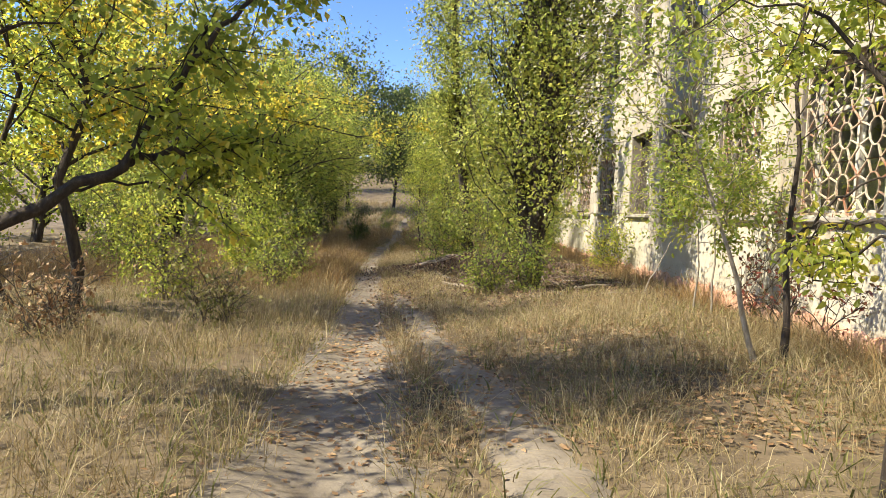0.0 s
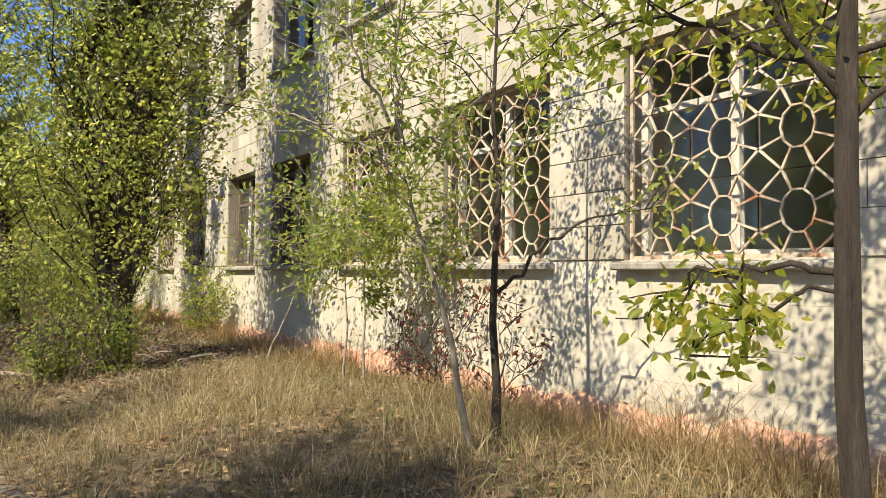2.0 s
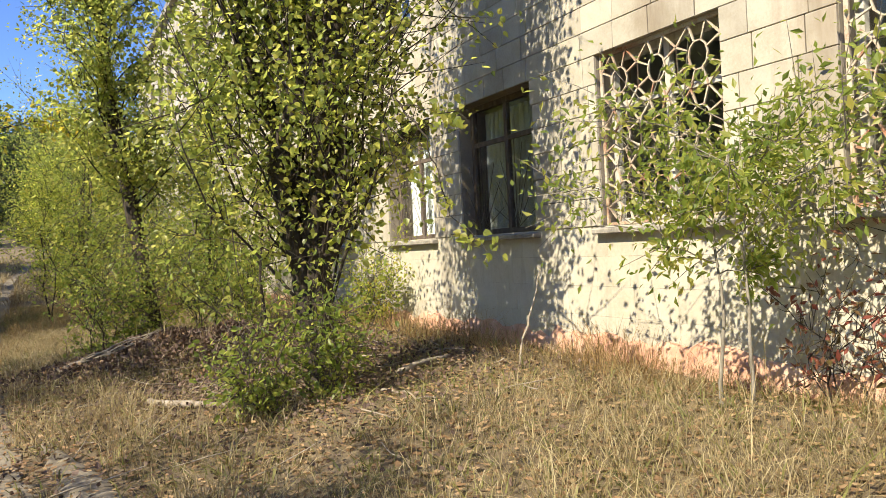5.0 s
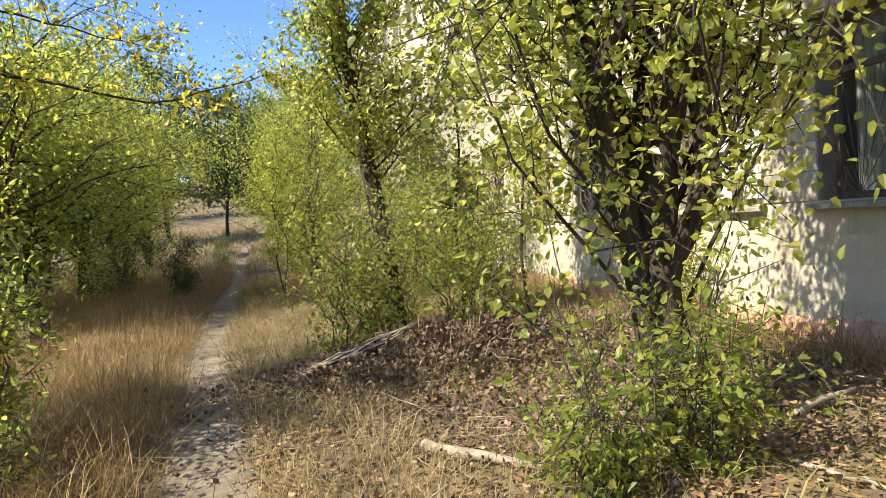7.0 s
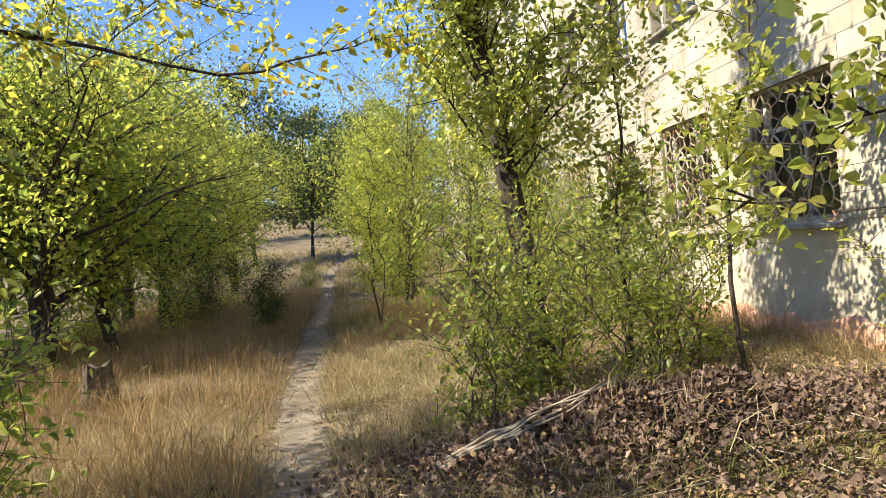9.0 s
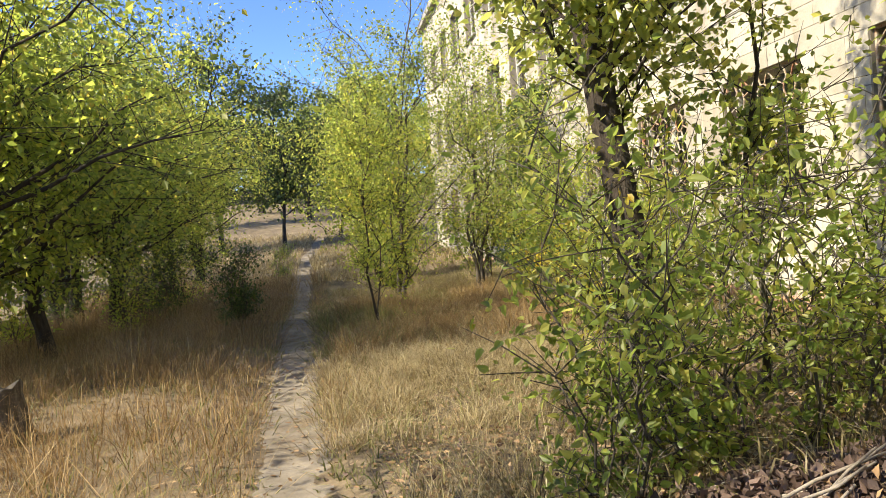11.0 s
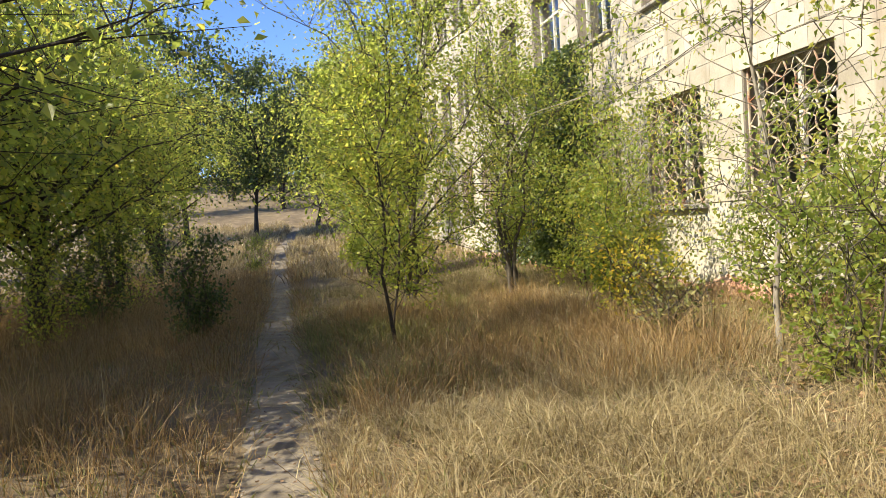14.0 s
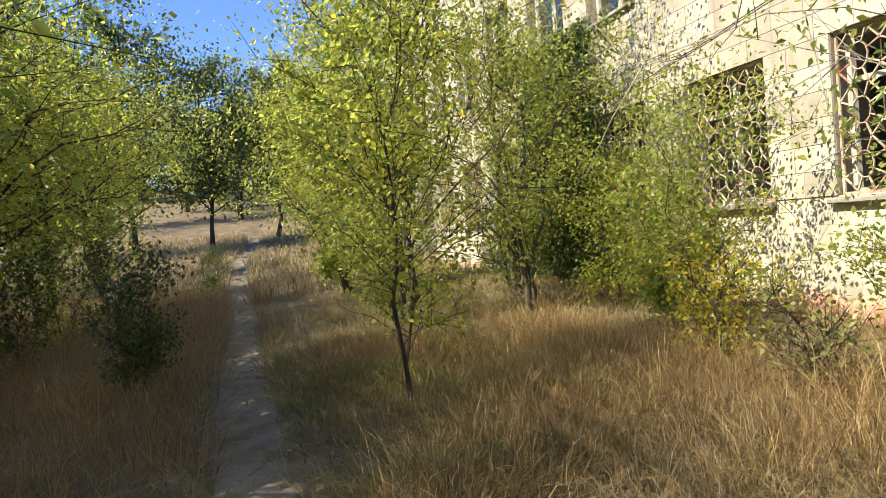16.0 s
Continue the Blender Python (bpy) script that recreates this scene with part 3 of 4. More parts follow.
def grille_mesh(w, h, rng):
    """Rings and rays: a star lattice in an iron frame."""
    x = 0.06
    m = 0.03
    bx = [(x - .012, x + .012, 0.01, 0.01 + m, 0, h), (x - .012, x + .012, w - m - .01, w - .01, 0, h), (x - .012, x + .012, m + .01, w - m - .01, 0, m), (x - .012, x + .012, m + .01, w - m - .01, h - m, h)]
    vb, fb = boxes(bx)
    cols, rows = max(2, int(round(w / 0.62))), max(2, int(round(h / 0.6)))
    cw, ch = (w - 0.08) / cols, (h - 0.06) / rows
    R = 0.27 * min(cw, ch)
    V, F, n = [vb], [fb], len(vb)

    def flat(p, q, wd, th=0.010):
        nonlocal n
        p, q = np.array(p), np.array(q)
        d = (q - p) / (np.linalg.norm(q - p) + 1e-9)
        s = np.array([-d[1], d[0]]) * wd
        c = [(x - th, *(p - s)), (x - th, *(p + s)), (x - th, *(q + s * .6)), (x - th, *(q - s * .6)),
             (x + th, *(p - s)), (x + th, *(p + s)), (x + th, *(q + s * .6)), (x + th, *(q - s * .6))]
        V.append(np.array(c))
        F.append(CUBE_F + n)
        n += 8

    for i in range(cols):
        for j in range(rows):
            cy, cz = 0.04 + (i + .5) * cw, 0.03 + (j + .5) * ch
            k = 10
            pts = [(cy + R * .8 * math.cos(a), cz + R * math.sin(a)) for a in np.arange(k) * 2 * math.pi / k]
            for a, b in zip(pts, pts[1:] + pts[:1]):
                flat(a, b, 0.0075)
            hubs = [(.5, .22), (.5, -.22), (-.5, .22), (-.5, -.22), (.2, .5), (-.2, .5), (.2, -.5), (-.2, -.5)]
            for hy, hz in hubs:
                q = np.array((cy + hy * cw, cz + hz * ch))
                a = math.atan2(hz, hy)
                flat(q, (cy + R * .8 * math.cos(a), cz + R * math.sin(a)), 0.0095)
            for sy in (-.5, .5):
                flat((cy + sy * cw, cz - .22 * ch), (cy + sy * cw, cz + .22 * ch), 0.0055)
            for sz in (-.5, .5):
                flat((cy - .2 * cw, cz + sz * ch), (cy + .2 * cw, cz + sz * ch), 0.0055)
                flat((cy + .5 * cw, cz + sz * .44 * ch), (cy + .2 * cw, cz + sz * ch), 0.009)
                flat((cy - .5 * cw, cz + sz * .44 * ch), (cy - .2 * cw, cz + sz * ch), 0.009)
    return mesh_of("grille", np.concatenate(V), np.concatenate(F), GRILLE)


for k, (a, b, c, d) in enumerate(OPEN):
    window(a, b, c, d, c < 3 and not (9.5 < a < 13), k, c < 3 and 9.5 < a < 13)

# ---- trees ----
tree("poplar_tree", "tall columnar poplar with several dark stems and shoots at its foot", "tree", (3.19, 9.45), DARKBARK, POPLAR, 11,
     height=11.5, crown0=0.11, spread=1.5, limbs=220, twigs=10, leaves=46000, leaf=0.064, trunk_r=0.13, rise=1.5, stems=6, stem_fan=0.075, ovate=True,
     extra=[([(0, 0, 1.1), (-0.5, 0.5, 1.45), (-1.15, 1.0, 1.6)], 0.012, 0.5, 6, 0.35), ([(0, 0, 1.7), (-0.5, 0.8, 1.9), (-0.95, 1.5, 1.85)], 0.012, 0.5, 6, 0.35),
            ([(0, 0, 3.4), (0.2, -0.6, 3.1), (0.35, -1.24, 2.54), (0.35, -1.6, 2.24), (0.35, -1.85, 1.9), (0.35, -1.95, 1.6), (0.35, -2.3, 1.37)], 0.012, 0.3, 4, 0.5),
            ([(0.35, -1.24, 2.54), (0.4, -1.7, 2.45), (0.45, -2.2, 2.3)], 0.007, 0.3, 3, 0.4)], profile="column", wide=0.85, clump=0.26)
tree("poplar_tree", "poplar with a fissured leaning trunk and leafy suckers", "tree", (2.27, 14.75), DARKBARK, POPLAR, 12,
     height=10.5, crown0=0.2, spread=1.15, limbs=110, twigs=10, leaves=30000, leaf=0.062, trunk_r=0.135, rise=1.0, ovate=True, lean=(-0.10, 0.04), profile="column", wide=0.85, wob=0.007)
# maple at the start, its forked limb reaching over the grass
tree("maple_tree", "yellowing maple with a dark forked limb over the grass", "tree", (-2.02, 1.5), DARKBARK, GREEN, 13,
     height=4.9, crown0=0.46, spread=1.55, limbs=28, twigs=10, leaves=9000, leaf=0.07, trunk_r=0.12, rise=0.45,
     extra=[([(0, 0, 0.75), (0.40, 0.05, 1.10), (0.90, 0.1, 1.33), (1.50, 0.12, 1.68), (1.75, 0.2, 2.05), (2.0, 0.3, 2.6)], 0.068, 0.9, 30, 0.55),
            ([(1.50, 0.12, 1.68), (1.75, 0.3, 1.78), (2.0, 0.6, 1.84), (2.2, 1.1, 1.95)], 0.030, 0.4, 22, 0.3),
            ([(1.62, 0.16, 1.86), (2.05, 0.1, 2.45), (2.4, 0.2, 2.9), (2.8, 0.6, 3.1)], 0.026, 0.6, 34, 0.45),
            ([(1.2, 0.1, 1.5), (1.5, 0.5, 1.60), (1.75, 0.9, 1.45), (1.95, 1.3, 1.2)], 0.012, 0.3, 5, 0.6)])
tree("maple_tree", "slim dark-stemmed maple standing in dry grass", "tree", (-2.98, 5.74), DARKBARK, AUTUMN, 16,
     height=4.6, crown0=0.4, spread=1.7, limbs=22, twigs=9, leaves=6500, leaf=0.08, trunk_r=0.085, rise=0.5)
tree("maple_tree", "slim dark-stemmed maple standing in dry grass", "tree", (-3.53, 5.44), DARKBARK, GREEN, 17,
     height=4.2, crown0=0.35, spread=1.5, limbs=18, twigs=9, leaves=5000, leaf=0.08, trunk_r=0.055, rise=0.5, lean=(-0.1, 0))
tree("maple_tree", "yellow-leaved maple with thin boughs over the path", "tree", (-4.16, 11.65), DARKBARK, AUTUMN, 14,
     height=5.6, crown0=0.45, spread=2.4, limbs=24, twigs=9, leaves=7000, leaf=0.085, trunk_r=0.10, rise=0.5,
     extra=[([(0, 0, 2.9), (1.0, 0.4, 3.35), (2.0, 0.9, 3.4), (3.8, 1.8, 3.1), (5.0, 2.3, 3.5)], 0.03, 0.8, 16, 0.3),
            ([(0, 0, 3.3), (1.2, 0.6, 3.9), (2.6, 1.6, 4.0), (3.6, 2.6, 3.9)], 0.026, 0.9, 18, 0.3), ([(0, 0, 2.6), (0.9, -0.4, 2.9), (2.2, -0.6, 3.2), (3.0, -0.8, 3.5)], 0.028, 0.8, 20, 0.3)])

tree("maple_tree", "high-crowned maple over the start of the path", "tree", (-2.8, 1.2), DARKBARK, AUTUMN, 15,
     height=5.4, crown0=0.55, spread=2.0, limbs=22, twigs=9, leaves=7000, leaf=0.085, trunk_r=0.08, rise=0.35)

ARCH = []
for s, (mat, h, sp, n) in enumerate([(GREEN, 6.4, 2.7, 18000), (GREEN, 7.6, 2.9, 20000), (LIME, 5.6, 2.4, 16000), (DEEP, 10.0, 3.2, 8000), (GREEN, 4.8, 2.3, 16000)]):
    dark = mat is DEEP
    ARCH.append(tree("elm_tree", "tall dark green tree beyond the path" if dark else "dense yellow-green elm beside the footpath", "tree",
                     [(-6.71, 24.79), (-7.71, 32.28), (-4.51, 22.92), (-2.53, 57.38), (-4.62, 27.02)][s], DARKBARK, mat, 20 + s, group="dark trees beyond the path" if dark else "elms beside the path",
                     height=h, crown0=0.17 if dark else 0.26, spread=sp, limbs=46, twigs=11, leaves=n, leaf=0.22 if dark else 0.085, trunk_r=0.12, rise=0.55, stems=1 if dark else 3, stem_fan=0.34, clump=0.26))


def again(src, x, y, turn, size):
    z = float(ground_z(x, y))
    return copy_thing(src, Matrix.LocRotScale((x, y, z), Euler((0, 0, turn)), Vector((size, size, size))))


FAR = tree("far_tree", "distant tree on the rising ground", "tree", (-3.98, 95.9), DARKBARK, GREEN, 30, group="distant trees",
           height=8, crown0=0.08, spread=3.4, limbs=30, twigs=8, leaves=2400, leaf=0.5, trunk_r=0.14, rise=0.5, stems=2, clump=0.26)
MID = tree("elm_tree", "dense green elm behind the others", "tree", (-14.11, 19.76), DARKBARK, GREEN, 31, group="elms beside the path",
           height=7, crown0=0.06, spread=2.8, limbs=34, twigs=9, leaves=6000, leaf=0.16, trunk_r=0.12, rise=0.55, stems=2, stem_fan=0.34, clump=0.26)
rng = np.random.default_rng(5)
for k in range(24):
    again(FAR, -46 + k * 3.6 + rng.uniform(-1, 1), 100 + rng.uniform(-12, 30), rng.uniform(0, 6.28), rng.uniform(0.8, 1.5))
for x, y, a, s in [(-7.51, 20.89, 1, 1.0), (-6.11, 29.27, 0, 1.2), (-4.71, 32.58, 1, 0.95), (-4.5, 37.53, 0, 1.0), (-5.58, 43.93, 1, 1.0),
                   (-9.61, 23.9, 1, 1.1), (-10.21, 17.67, 0, 1.0), (-9.1, 37.04, 0, 1.2),
                   (1.09, 60.02, 3, 1.0), (-6.08, 54.7, 3, 1.2), (-10.42, 52.54, 3, 1.2), (2.5, 40.7, 1, 0.85), (2.8, 48.24, 0, 1.2), (4.59, 61.05, 1, 1.3), (-1.07, 73.35, 1, 1.5), (2.6, 79.5, 0, 1.8), (-5.92, 83.6, 1, 1.6), (-11.86, 71.3, 0, 1.7),
                   (-13.47, 12, 1, 1.2), (-14.11, 27.9, 0, 1.4), (-14.1, 39.63, 1, 1.4),
                   # last four: elms added for the shade they cast on grass and path
                   (-9.63, 7.99, 4, 0.9), (-10.85, 1.68, 4, 1.0), (-18.47, 12.61, 0, 1.1), (-4.68, 19.76, 4, 1.2), (-6.99, 20.51, 4, 1.1), (-2.4, -3, 4, 0.9), (-3.1, -6, 4, 0.9)]:
    again(MID if a != 3 and (y > 41 or x < -9.3) else ARCH[a], x, y, rng.uniform(0, 6.28), s)

# young trees and bushes on the building side
tree("elm_sapling", "bushy young elm in dry grass beside the footpath", "small tree", (0.89, 22.02), DARKBARK, GREEN, 40,
     height=3.6, crown0=0.13, spread=0.95, limbs=44, twigs=11, leaves=8500, leaf=0.055, trunk_r=0.022, rise=0.75, stems=2, stem_fan=0.35, clump=0.26)
tree("elm_tree", "slender green elm in front of the ivy-grown wall", "tree", (1.59, 26.13), BARK, LIME, 41,
     height=7.3, crown0=0.08, spread=1.9, limbs=50, twigs=11, leaves=17000, leaf=0.07, trunk_r=0.06, rise=0.9, stems=3, clump=0.26)
tree("elm_tree", "bushy green elm close to the ivy-grown wall", "tree", (4.19, 28.08), BARK, GREEN, 38,
     height=5.6, crown0=0.05, spread=1.6, limbs=44, twigs=10, leaves=11000, leaf=0.07, trunk_r=0.05, rise=0.9, stems=3, clump=0.26)
tree("elm_tree", "slender green elm beside the far part of the wall", "tree", (1.79, 32.67), BARK, GREEN, 42,
     height=6.4, crown0=0.08, spread=1.8, limbs=46, twigs=10, leaves=20000, leaf=0.09, trunk_r=0.08, rise=0.9, stems=2, clump=0.26)
tree("elm_tree", "young green elm between the footpath and the wall", "tree", (3.4, 25.41), BARK, LIME, 39,
     height=4.4, crown0=0.06, spread=1.35, limbs=38, twigs=10, leaves=7500, leaf=0.065, trunk_r=0.045, rise=0.9, stems=3, clump=0.26)
tree("thin_sapling", "slender leaning grey sapling in front of the wall", "small tree", (4.31, 3.07), PALEBARK, LIME, 43,
     height=2.05, crown0=0.6, spread=0.6, limbs=9, twigs=8, leaves=1500, leaf=0.05, trunk_r=0.030, rise=0.6, lean=(-0.38, -0.10), wob=0.012,
     extra=[([(-0.76, -0.20, 1.98), (-0.86, -0.35, 2.5), (-0.95, -0.6, 3.0)], 0.016, 1.0, 14, 0.2), ([(-0.77, -0.20, 2.02), (-0.62, 0.1, 2.4), (-0.45, 0.5, 2.9)], 0.016, 1.0, 16, 0.2),
            ([(-0.70, -0.18, 1.85), (-1.05, 0.2, 2.1), (-1.35, 0.7, 2.3)], 0.013, 0.9, 14, 0.3), ([(-0.77, -0.20, 2.0), (-1.1, -0.3, 2.4), (-1.3, -0.2, 2.9)], 0.013, 0.9, 14, 0.2)])
tree("thin_sapling", "forked dark sapling in front of the wall", "small tree", (4.56, 3.19), DARKBARK, LIME, 44,
     height=3.8, crown0=0.5, spread=0.95, limbs=16, twigs=8, leaves=3000, leaf=0.05, trunk_r=0.034, rise=0.8, wob=0.02,
     extra=[([(0.0, 0.0, 1.05), (0.15, -0.25, 1.35), (0.30, -0.6, 1.55), (0.40, -1.05, 1.62)], 0.018, 0.6, 4, 0.7)])
tree("elm_sapling", "dark crooked young elm close to the wall", "small tree", (3.7, 0.32), DARKBARK, GREEN, 49,
     height=4.4, crown0=0.38, spread=1.2, limbs=26, twigs=9, leaves=7500, leaf=0.05, trunk_r=0.052, rise=0.45, lean=(0.0, 0.0), wob=0.02, ovate=True,
     extra=[([(0, 0, 1.25), (-0.12, 0.25, 1.30), (-0.20, 0.5, 1.22), (-0.2, 0.75, 1.08)], 0.014, 0.35, 3, 0.4), ([(0, 0, 1.3), (-0.10, 0.15, 1.18), (-0.2, 0.35, 1.08), (-0.25, 0.5, 0.95)], 0.010, 0.4, 10, 0.3),
            ([(0, 0.05, 1.9), (-0.2, 0.5, 2.2), (-0.2, 1.0, 2.35), (0.1, 1.6, 2.3)], 0.014, 0.8, 16, 0.2)])
for x, y, h, sd in [(4.83, 6.13, 1.8, 45), (5.03, 6.04, 2.0, 46)]:
    tree("thin_sapling", "thin sapling with a bright yellow-green top near the wall", "small tree", (x, y), PALEBARK, LIME, sd, group="saplings by the wall",
         height=h, crown0=0.52, spread=1.05, limbs=12, twigs=8, leaves=2300, leaf=0.072, trunk_r=0.016, rise=0.22, wob=0.03, wide=0.45)
for x, y, h, sd in [(3.83, 13.74, 4.6, 47), (3.27, 15.09, 4.8, 48)]:
    tree("thin_sapling", "thin dark-stemmed young poplar near the wall", "small tree", (x, y), DARKBARK, POPLAR, sd, group="young poplars",
         height=h, crown0=0.28, spread=0.62, limbs=24, twigs=6, leaves=3000, leaf=0.07, trunk_r=0.026, rise=0.9, wide=0.85)
tree("ash_sapling", "grey-stemmed ash sapling with long drooping leaves", "small tree", (3.79, 19.09), PALEBARK, LIME, 58,
     height=4.0, crown0=0.3, spread=1.45, limbs=26, twigs=8, leaves=3400, leaf=0.06, trunk_r=0.028, rise=0.4, wide=0.45)
for x, y, h, sp, mat, sd, n in [(3.62, 18.05, 1.2, 0.7, LIME, 40, 2600), (-1.5, 10.94, 1.7, 0.62, LIME, 41, 2600), (-1.11, 9.79, 0.7, 0.4, LIME, 42, 700), (4.82, 19, 1.3, 0.8, LIME, 43, 3000),
                                (1.39, 13.48, 1.5, 0.65, LIME, 50, 1900), (2, 13.82, 1.4, 0.75, LIME, 51, 2300), (2.9, 13.91, 1.6, 0.7, LIME, 59, 2000), (2.31, 14.99, 1.7, 0.8, GREEN, 60, 2300), (3.51, 14.61, 1.5, 0.7, LIME, 78, 1700),
                                (4.19, 23.1, 2.3, 0.95, LIME, 52, 7000), (4.59, 24.87, 2.5, 1.0, GREEN, 53, 7000), (4.79, 20.51, 1.4, 0.8, LIME, 54, 4000), (3.79, 21.55, 0.8, 0.5, AUTUMN, 61, 1800),
                                (-1.71, 24.61, 1.3, 0.55, DEEP, 55, 3500), (2.94, 8.86, 0.75, 0.5, LIME, 56, 1400), (2.39, 8.86, 0.6, 0.45, LIME, 62, 1000), (1.89, 28.8, 1.6, 0.9, GREEN, 57, 4500),
                                (-5.31, 23.8, 2.0, 1.0, GREEN, 64, 3500), (-4.01, 25.23, 1.3, 0.8, GREEN, 94, 2200), (-6.31, 22.47, 1.8, 1.0, GREEN, 95, 3000), (-3.51, 29.27, 1.8, 0.9, GREEN, 96, 3000), (-5.91, 27.73, 1.9, 1.1, DEEP, 97, 3000), (-6.71, 21.08, 2.0, 1.1, GREEN, 65, 5000), (-2.35, 11.13, 1.6, 0.8, GREEN, 66, 4200), (-1.98, 12.26, 1.5, 0.4, LIME, 79, 1200), (-8.31, 19.76, 2.0, 1.2, GREEN, 83, 5000), (-1.23, 8.91, 0.7, 0.35, LIME, 84, 500),
                                (-3.33, 8.62, 1.3, 0.9, GREEN, 67, 3500), (-5.06, 11.14, 1.8, 1.0, LIME, 75, 5000), (-6.48, 9.02, 1.7, 1.0, GREEN, 76, 4500), (-1.68, 10.3, 1.0, 0.6, GREEN, 77, 2200), (-3.72, 27.02, 1.6, 0.8, DEEP, 68, 4000), (-1.6, 38.03, 1.3, 0.35, LIME, 69, 1800), (5.38, 13.04, 0.9, 0.6, GREEN, 70, 1800), (-2.2, 3.91, 0.6, 0.4, LITTER, 85, 500), (-3.43, 2.99, 0.7, 0.45, LITTER, 86, 600), (-0.97, 5.19, 0.5, 0.35, HERB, 87, 600), (-2.25, 6.99, 0.8, 0.5, GREEN, 88, 900), (-4.14, 4.65, 0.6, 0.5, HERB, 89, 700), (3.49, 20.32, 0.45, 0.4, HERB, 92, 600)]:
    lab = {"leaf_lime": "bright yellow-green bush in dry grass", "leaf_yellow_green": "leafy green bush among dry grass",
           "leaf_dark_green": "dark green bush beside the path", "leaf_autumn": "small yellowing bush below the wall",
           "fallen_leaves": "low dried-out brown weed in the grass", "green_weeds": "low grey-green weed in dry grass"}[mat.name]
    tree("bush", lab, "bush", (x, y), BARK, mat, sd, group="bushes",
         height=h, crown0=0.02, spread=sp, limbs=30, twigs=8, leaves=n, leaf=0.058, trunk_r=0.013, rise=0.9, stems=6, stem_fan=0.7, profile="fan", clump=0.28, ovate=y < 18)
for x, y, h, sd in [(5.5, 4.35, 0.85, 80), (5.45, 5.1, 0.9, 81), (5.55, 5.7, 0.7, 82)]:
    tree("sumac_shrub", "dark red autumn shrub at the foot of the wall", "bush", (x, y), DARKBARK, MAROON, sd, group="red shrubs",
         height=h, crown0=0.05, spread=0.5, limbs=14, twigs=6, leaves=300, leaf=0.07, trunk_r=0.010, rise=0.9, stems=4, stem_fan=0.7, profile="fan", wide=0.45)


def ivy():
    rng = np.random.default_rng(90)
    n = 17000
    y = 29.3 + rng.normal(size=n) * 0.6
    z = rng.uniform(0.05, 1, n) ** 1.1 * 4.9
    y += (rng.uniform(size=n) - 0.5) * np.interp(z, [0, 2.5, 5.2], [3.6, 2.4, 1.4])
    x = FX - 0.03 - np.abs(rng.normal(size=n)) * np.interp(z, [0, 2, 5], [0.4, 0.22, 0.08])
    ob = thing("ivy", "dark green climbing ivy on the limestone wall", "climbing plant", (FX, 29.3, 0.25))
    P = np.stack([x - FX, y - 29.3, z], 1)
    stems = [(bend((-0.03, rng.normal() * 0.5, -0.1), (-0.03, rng.normal() * 0.7, rng.uniform(2.5, 5.0)), 8, rng, 0.03), np.linspace(0.02, 0.005, 8)) for _ in range(7)]
    for st in stems:
        part("stem", mesh_of("stem", *tubes([st], 5), DARKBARK, True), parent=ob)
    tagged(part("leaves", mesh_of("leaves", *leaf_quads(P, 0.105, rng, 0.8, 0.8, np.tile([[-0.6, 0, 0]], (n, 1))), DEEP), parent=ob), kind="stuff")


ivy()


# ---- grass ----
def blades(name, label, mat, tufts, per, box, tall, keep, seed, lean=0.75, width=0.0021, radius=0.13):
    r = np.random.default_rng(seed)
    x0, x1, y0, y1 = box
    cx, cy = r.uniform(x0, x1, tufts), r.uniform(y0, y1, tufts)
    patch = np.array([noise.noise((a * 0.7, b * 0.7, seed)) + 0.5 * noise.noise((a * 2.3, b * 2.3, seed)) for a, b in zip(cx, cy)])
    ok = keep(cx, cy, patch, r.uniform(size=tufts))
    cx, cy, patch = np.repeat(cx[ok], per), np.repeat(cy[ok], per), np.repeat(patch[ok], per)
    n = len(cx)
    az = r.uniform(0, 6.28, n)
    off = np.abs(r.normal(size=n)) * radius
    x, y = cx + np.cos(az) * off, cy + np.sin(az) * off
    base = np.stack([x, y, ground_z(x, y) - 0.01], 1)
    h = tall * r.uniform(0.3, 1.3, n) ** 1.2 * (0.85 + 0.8 * patch)
    az = az + r.normal(size=n) * 0.7
    d = np.stack([np.cos(az), np.sin(az), np.zeros(n)], 1)
    sa = r.uniform(0, 6.28, n)
    s = np.stack([np.cos(sa), np.sin(sa), np.zeros(n)], 1)
    bendv = (lean * r.uniform(0.1, 1.8, n) * np.where(r.uniform(size=n) < 0.22, 2.6, 1.0) * h)[:, None] * d
    up = np.array([[0, 0, 1.0]])
    w = (width * r.uniform(0.6, 1.5, n))[:, None] * s
    v = np.empty((n, 5, 3))
    v[:, 0], v[:, 1] = base - w, base + w
    mid = base + bendv * 0.32 + up * (h * 0.58)[:, None]
    v[:, 2], v[:, 3] = mid + w * 0.9, mid - w * 0.9
    v[:, 4] = base + bendv + up * (h * r.uniform(0.55, 1.0, n))[:, None]
    k = np.arange(n)[:, None] * 5
    tagged(new(name, mesh_of(name, v.reshape(-1, 3), [k + np.array([[0, 1, 2, 3]]), k + np.array([[3, 2, 4]])], mat)), label, "grass", kind="stuff")


def off_path(x, y, extra=0.0):
    half = np.interp(y, [-6, 4, 8, 13, 30], [0.5, 0.42, 0.30, 0.24, 0.24]) + extra
    a = np.abs(x - path_x(y)) > half
    b = (np.abs(x - rut_x(y)) > 0.2 + extra) | (y > 9.2)
    return a & b & (x < FX - 0.1)


def clearing(x, y):
    """The littered bare ground round the poplars."""
    return 1.7 * np.exp(-((x - 3.4) / 2.3) ** 2 - ((y - 11.0) / 3.2) ** 2)


